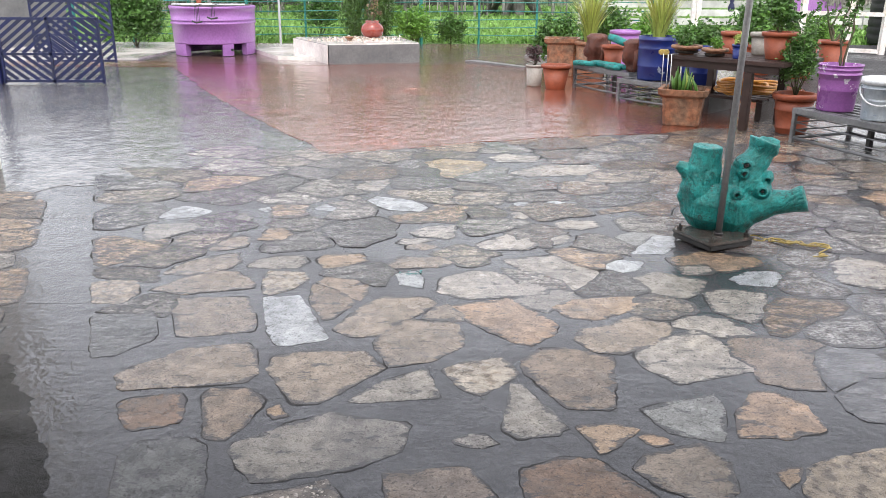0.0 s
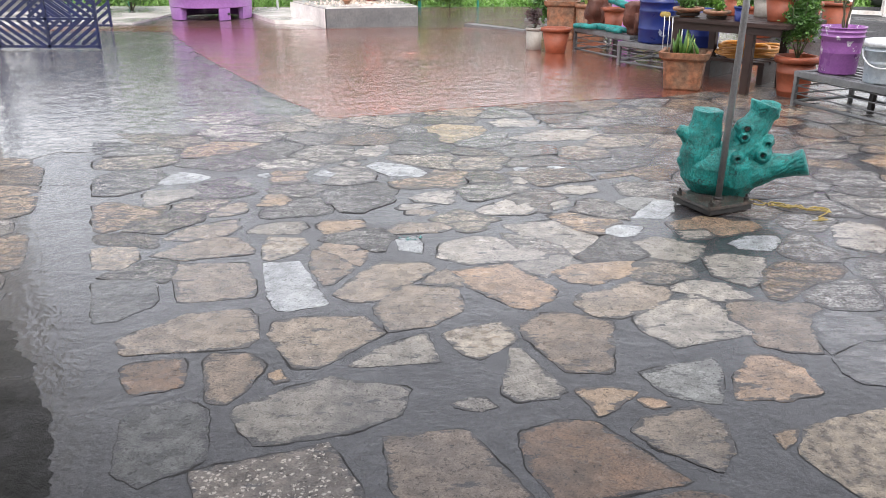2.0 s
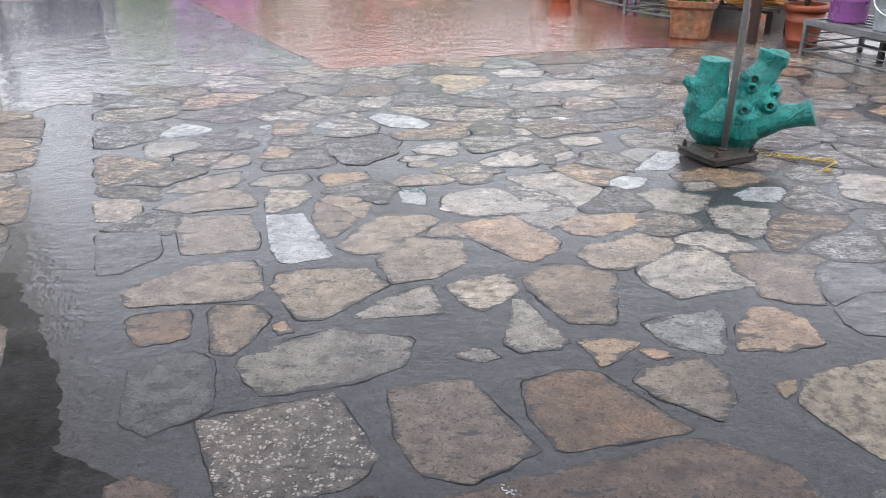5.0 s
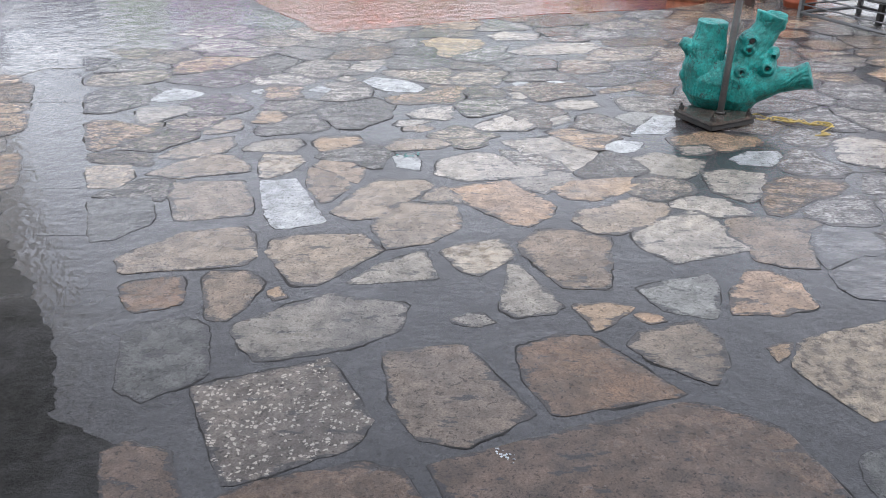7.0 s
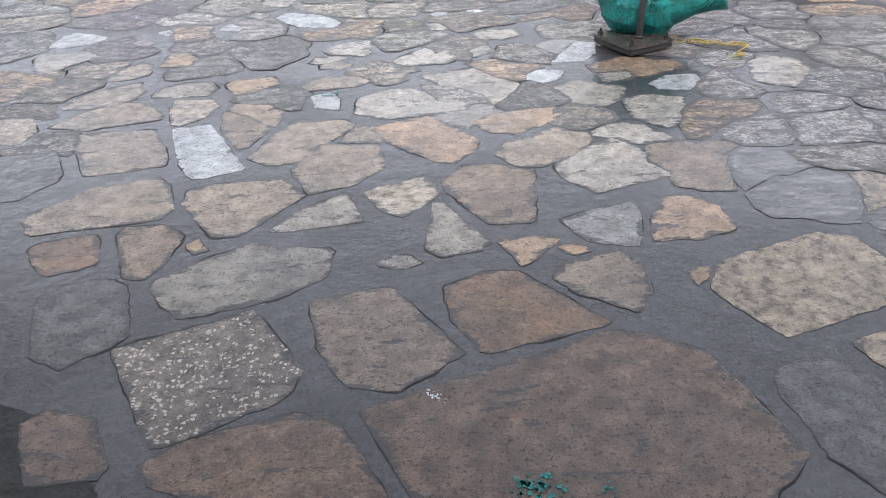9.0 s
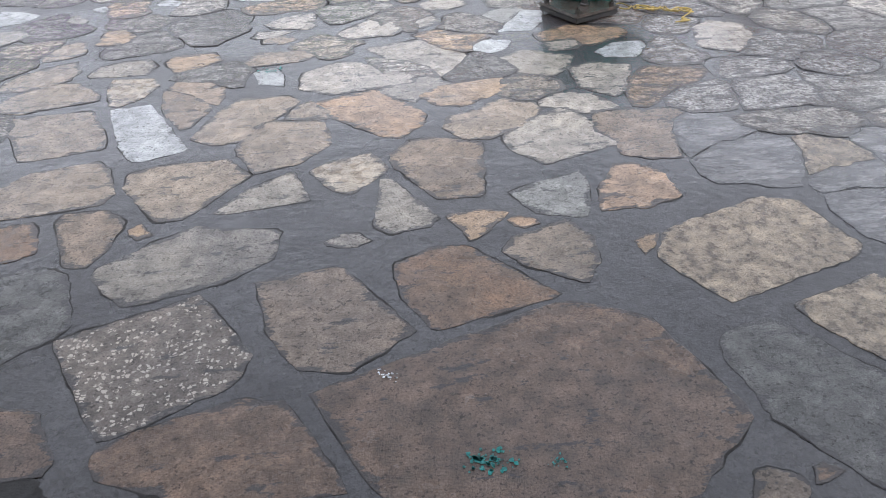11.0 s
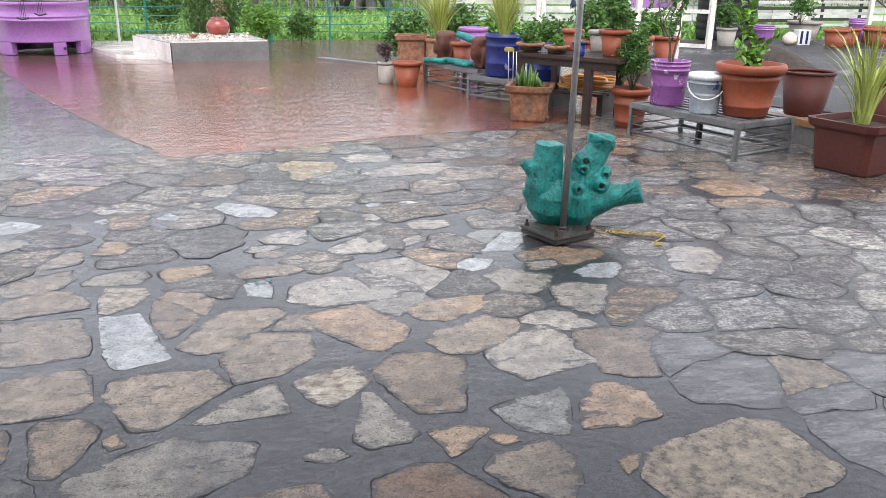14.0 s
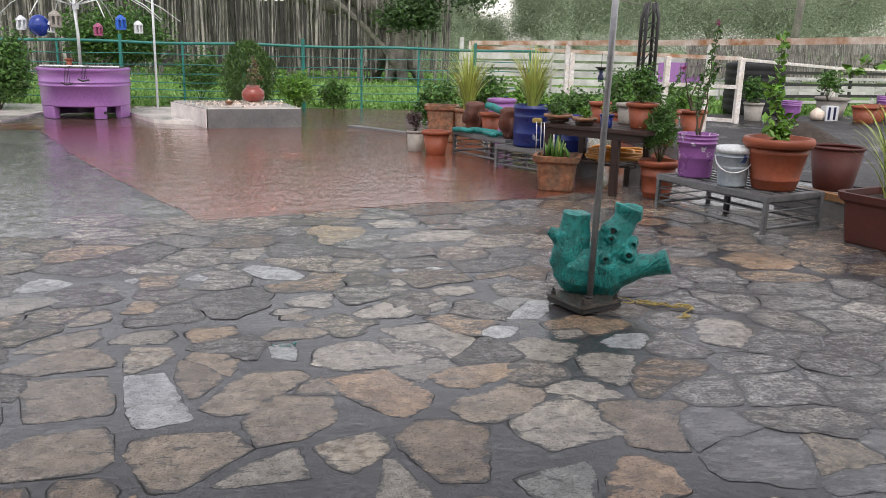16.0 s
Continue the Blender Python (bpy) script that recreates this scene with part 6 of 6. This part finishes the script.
trough(-3.93, 14.2)
for sx0, sx1, sy in ((-0.35, 0.68, 13.62), (-0.55, 0.1, 13.75)):
    tagged(part("white_stick", rod(bmesh.new(), [(-3.93 + sx0, sy, 0.832), (-3.93 + sx1, sy + 0.05, 0.836)], 0.012, 8), WHITE), "thin white stick lying across the trough", "stick")
pot("clay_figure", "small orange clay jar on the trough cover", -4.05, 13.85, 0.815, 0.05, 0.035, 0.13, TERRA, 0.006, 0.03, soil=False, category="jar")
for dx, ln in ((0.02, 0.24), (0.27, 0.18)):
    ch = thing("wind_chime", "thin metal chime hanging on the trough side", "chime", -3.98 + dx, 13.38, 0.83)
    for k in range(4):
        bm = bmesh.new()
        rod(bm, [(0.02 * k - 0.03, 0.0, 0), (0.025 * k - 0.04, -0.01, -ln)], 0.004, 5)
        part("cord", bm, BLACK_IRON, ch)
    bm = bmesh.new()
    rod(bm, [(-0.09, -0.01, -ln), (-0.02, -0.02, -ln - 0.03), (0.08, -0.01, -ln - 0.01)], 0.014, 8)
    part("bar", bm, BLACK_IRON, ch, smooth=True)
    bm = bmesh.new()
    rod(bm, [(0, 0, 0), (0.01, 0.25, 0.006)], 0.006, 5)
    part("hook_bar", bm, BLACK_IRON, ch)


def parasol_frame(x, y):
    t = thing("bare_parasol", "bare white parasol ribs standing in the trough", "parasol", x, y, 0.815)
    bm = bmesh.new()
    rod(bm, [(0, 0, 0), (0, 0, 0.5), (-0.05, 0, 1.45)], [0.026, 0.024, 0.02], 12)
    part("pole", bm, WHITE, t, smooth=True)
    for k in range(10):
        a = k * math.tau / 10 + 0.2
        c, s = math.cos(a), math.sin(a)
        bm = bmesh.new()
        rod(bm, [(-0.05, 0, 1.4), (c * 0.7, s * 0.7, 1.25), (c * 1.3, s * 1.3, 0.98), (c * 1.6, s * 1.6, 0.76)], 0.008, 6)
        part("rib", bm, WHITE, t, smooth=True)
        bm = bmesh.new()
        rod(bm, [(-0.03, 0, 0.95), (c * 0.8, s * 0.8, 1.2)], 0.007, 6)
        part("strut", bm, WHITE, t, smooth=True)
    part("hub", lathe(bmesh.new(), [(0, 0.9), (0.05, 0.9), (0.055, 1.0), (0, 1.0)], 14), WHITE, t)


parasol_frame(-3.98, 14.2)


def lantern(x, y, z, s, mat, label):
    t = thing("lantern", label, "lantern", x, y, z, 0, "hanging lanterns")
    part("base", lathe(bmesh.new(), [(0, 0), (0.075 * s, 0), (0.075 * s, 0.03 * s), (0, 0.03 * s)], 14), mat, t)
    for k in range(6):
        a = k * math.tau / 6
        bm = bmesh.new()
        block(bm, 0.062 * s * math.cos(a) - 0.014 * s, 0.062 * s * math.sin(a) - 0.014 * s, 0.03 * s, 0.062 * s * math.cos(a) + 0.014 * s, 0.062 * s * math.sin(a) + 0.014 * s, 0.14 * s, 0.002)
        part("side", bm, mat, t)
    part("cap", lathe(bmesh.new(), [(0, 0.14 * s), (0.08 * s, 0.14 * s), (0.075 * s, 0.165 * s), (0.035 * s, 0.2 * s), (0.02 * s, 0.215 * s), (0, 0.22 * s)], 14), mat, t)
    bm = bmesh.new()
    rod(bm, [(0, 0, 0.21 * s), (0, 0, 0.4)], 0.003, 5)
    part("wire", bm, BLACK_IRON, t)


for dx, dz, s, mt, lb in ((-0.68, 1.37, 1.0, WHITE, "white pierced metal lantern"), (-0.18, 1.42, 1.2, STONE_POT, "tan pierced metal lantern"), (0.45, 1.31, 0.9, PINK, "pink pierced metal lantern"),
                          (0.8, 1.41, 1.05, LANTERN_BLUE, "bright blue pierced metal lantern"), (1.06, 1.36, 0.9, WHITE, "white pierced metal lantern"), (-0.26, 1.34, 0.8, WHITE, "small white pierced lantern")):
    lantern(-3.98 + dx, 13.7, dz, s, mt, lb)
gl = thing("blue_globe", "round dark blue glass globe hanging on a wire", "ornament", -4.4, 13.7, 1.28)
part("globe", lathe(bmesh.new(), [(0, 0), (0.07, 0.01), (0.13, 0.06), (0.165, 0.16), (0.13, 0.26), (0.07, 0.31), (0.02, 0.325), (0, 0.325)], 26), GLOBE, gl, smooth=True)
bm = bmesh.new()
rod(bm, [(0, 0, 0.32), (0, 0, 0.5)], 0.004, 5)
part("wire", bm, BLACK_IRON, gl)
bm = bmesh.new()
rod(bm, [(-3.0, 15.2, 0.06), (-2.98, 15.2, 2.9)], 0.021, 10)
tagged(part("white_pole", bm, WHITE, smooth=True), "slim white pole standing on the tiled step", "pole")

# ---- plinth and step ----
slab_sheet("step", [(-3.3, 14.4), (-2.66, 13.15), (-1.74, 12.9), (-2.2, 15.6), (-3.5, 15.6)], 0, 0.062, TILE, "low white tiled step beside the trough")
pl = thing("plinth", "grey cement plinth with pale top, strewn with shells", "plinth")
bm = bmesh.new()
foot = [(-1.74, 12.5), (-0.37, 12.8), (-0.82, 14.25), (-2.5, 13.95)]
vs = [bm.verts.new((a, b, z)) for z in (0.0, 0.285) for a, b in foot]
for k in range(4):
    bm.faces.new((vs[k], vs[(k + 1) % 4], vs[4 + (k + 1) % 4], vs[4 + k]))
bm.faces.new(vs[4:])
bm.faces.new(vs[:4][::-1])
part("body", bm, PLASTER, pl)
bm = bmesh.new()
vs = [bm.verts.new((-1.43 + (a + 1.43) * 0.99, 13.35 + (b - 13.35) * 0.99, z)) for z in (0.285, 0.305) for a, b in foot]
for k in range(4):
    bm.faces.new((vs[k], vs[(k + 1) % 4], vs[4 + (k + 1) % 4], vs[4 + k]))
bm.faces.new(vs[4:])
bm.faces.new(vs[:4][::-1])
part("top", bm, TILE, pl, "pale wet tile top")
bm = bmesh.new()
a_, b_ = Vector((-1.76, 12.5, 0)), Vector((-2.53, 13.96, 0))
f_ = [bm.verts.new(p) for p in (a_, b_, b_ + Vector((0, 0, 0.284)), a_ + Vector((0, 0, 0.284)))]
o_ = Vector((-0.012, -0.006, 0))
e_ = [bm.verts.new(v.co + o_) for v in f_]
bm.faces.new(e_)
for k in range(4):
    bm.faces.new((f_[k], f_[(k + 1) % 4], e_[(k + 1) % 4], e_[k]))
part("side_tile", bm, TILE, pl, "pale glazed tile on the side")
mk = thing("clay_urn", "glossy red round clay urn on the plinth", "urn", -1.18, 13.75, 0.305)
part("body", lathe(bmesh.new(), [(0, 0), (0.1, 0), (0.17, 0.05), (0.195, 0.12), (0.18, 0.19), (0.13, 0.235), (0.105, 0.25), (0.125, 0.275), (0.115, 0.28), (0.09, 0.25), (0, 0.2)], 32), GLAZE, mk, smooth=True)
stalk_plant("dry_plant", "dry brown twisted stems rising from the urn", -1.18, 13.75, 0.53, [[(0, 0, 0), (0.05, 0, 0.3), (0.0, 0, 0.55)], [(0, 0, 0), (-0.08, 0, 0.2), (0.04, 0, 0.42), (0.12, 0, 0.36)], [(0, 0, 0), (0.1, 0, 0.25), (0.16, 0, 0.12)]], LEAVES["dry"], 19, 0.08, 0.03, radius=0.012)
r9 = np.random.default_rng(12)
sp = np.stack([r9.normal(-1.35, 0.34, 260), r9.normal(13.45, 0.26, 260), np.full(260, 0.312)], 1)
tagged(new("shells", leaf_mesh("shells", sp, 0.055, SHELL, r9, 0.7)), "scattered pale shells and pebbles on the plinth", "shells", kind="stuff")
pot("shallow_bowl", "small dark clay bowl on the plinth", -1.5, 13.2, 0.305, 0.07, 0.045, 0.06, TERRA_OLD, 0.006, 0.02, soil=False)


def thuja(x, y):
    r = np.random.default_rng(23)
    t = thing("thuja", "feathery green thuja behind the plinth", "conifer", x, y, 0)
    bm = bmesh.new()
    rod(bm, [(0, 0, 0), (0, 0, 0.5), (0.02, 0, 0.9)], [0.03, 0.02, 0.008], 8)
    part("trunk", bm, BARK, t, smooth=True)
    z = r.uniform(0.08, 1.28, 6500)
    prof = 0.46 * np.sin(np.clip(z / 1.3, 0, 1) * math.pi) ** 0.6 + 0.03
    a = r.uniform(0, math.tau, len(z))
    q = prof * r.uniform(0.3, 1.0, len(z)) ** 0.5 * (1 + 0.18 * np.sin(a * 5 + z * 9))
    pts = np.stack([q * np.cos(a), q * np.sin(a), z], 1)
    attach(new("foliage", leaf_mesh("foliage", pts, 0.10, LEAVES["thuja"], r, 0.13, 1.3)), t)


thuja(-1.42, 15.6)


# ---- blue gate ----
def chevron_gate(x, y, turn, w, h, label):
    t = thing("lattice_gate", label, "gate", x, y, 0.012, turn, "navy lattice gates")
    for p, q in (((0, 0, 0.03), (w, 0, 0.03)), ((0, 0, h - 0.015), (w, 0, h - 0.015)), ((0, 0, h * 0.45), (w, 0, h * 0.45))):
        part("frame_rail", beam(bmesh.new(), p, q, 0.03, 0.03), NAVY, t)
    for sx in (0, w / 2, w):
        part("frame_post", beam(bmesh.new(), (sx, 0, 0), (sx, 0, h), 0.032, 0.03), NAVY, t)
    n = 12
    step = h * 1.9 / n
    for half in (0, 1):
        x0, x1 = (0, w / 2) if half == 0 else (w / 2, w)
        for k in range(-n, n + 6):
            for sgn, z0, z1 in ((1, h * 0.45, h), (-1, 0.03, h * 0.45)):
                # slats slope towards the middle post, mirrored above and below the mid rail
                dirn = sgn * (1 if half == 0 else -1)
                c = k * step * 0.75
                pts = []
                for s in np.linspace(0, 1, 24):
                    xx = x0 + (x1 - x0) * s
                    zz = (z0 if dirn > 0 else z1) + dirn * 0.75 * (xx - x0) + c
                    if z0 <= zz <= z1:
                        pts.append((xx, 0.0, zz))
                if len(pts) > 2:
                    part("slat", beam(bmesh.new(), pts[0], pts[-1], 0.012, 0.042), NAVY, t)
    return t


chevron_gate(-5.42, 10.05, 0, 1.22, 0.79, "navy blue lattice gate leaf with chevron slats")
chevron_gate(-6.2, 12.5, 2, 1.18, 0.92, "navy blue lattice panel standing behind the gate")
bm = bmesh.new()
block(bm, -5.55, 10.0, 0, -5.45, 10.1, 1.35, 0.006)
tagged(part("gate_post", bm, NAVY), "navy blue steel gate post", "post")
slab_sheet("wall_side", [(-9.0, 13.0), (-7.2, 15.9), (-7.35, 16.0), (-9.15, 13.1)], 0, 0.9, PLASTER, "low grey cement wall beside the gate")

# ---- flagstones ----
flags_home = thing("flagstone_paving", "irregular wet flagstones of mixed warm and grey tones", "paving", kind="structure")
order = sorted(range(len(FLAGS)), key=lambda i: (i >= placed, FLAGS[i][1] + 0.5 * abs(FLAGS[i][0] - 0.3)))
for i in order[:300]:
    n_ = 64 if FLAGS[i][4] > 0.13 else 36
    verts, faces = stone_shape(i, n_, 0.0015 + 0.0006 * rng.uniform(-1, 1))
    ob = new("flagstone", stone_mesh("flagstone", verts, faces, [n_], TONES[FLAGS[i][2]]))
    ob.location = (FLAGS[i][0], FLAGS[i][1], 0)
    ob.parent = flags_home
TONE_OF = {"beige": "buff", "smeared": "ash", "grey": "ash", "blue": "ash", "dark": "ash", "tan": "clay", "brown": "clay", "orange": "clay", "rust": "clay"}
for tone in FAR_TONES:
    verts, faces, counts = [], [], []
    for i in order[300:]:
        if TONE_OF.get(FLAGS[i][2], "chalk") != tone:
            continue
        counts.append(26)
        v, f = stone_shape(i, 26, 0.0026 + 0.001 * rng.uniform(-1, 1))
        b = len(verts)
        verts += [(p[0] + FLAGS[i][0], p[1] + FLAGS[i][1], p[2]) for p in v]
        faces += [tuple(q + b for q in fc) for fc in f]
    if not verts:
        continue
    tagged(attach(new("far_flagstones", stone_mesh("far_flagstones", verts, faces, counts, FAR_TONES[tone])), flags_home), kind="stuff")
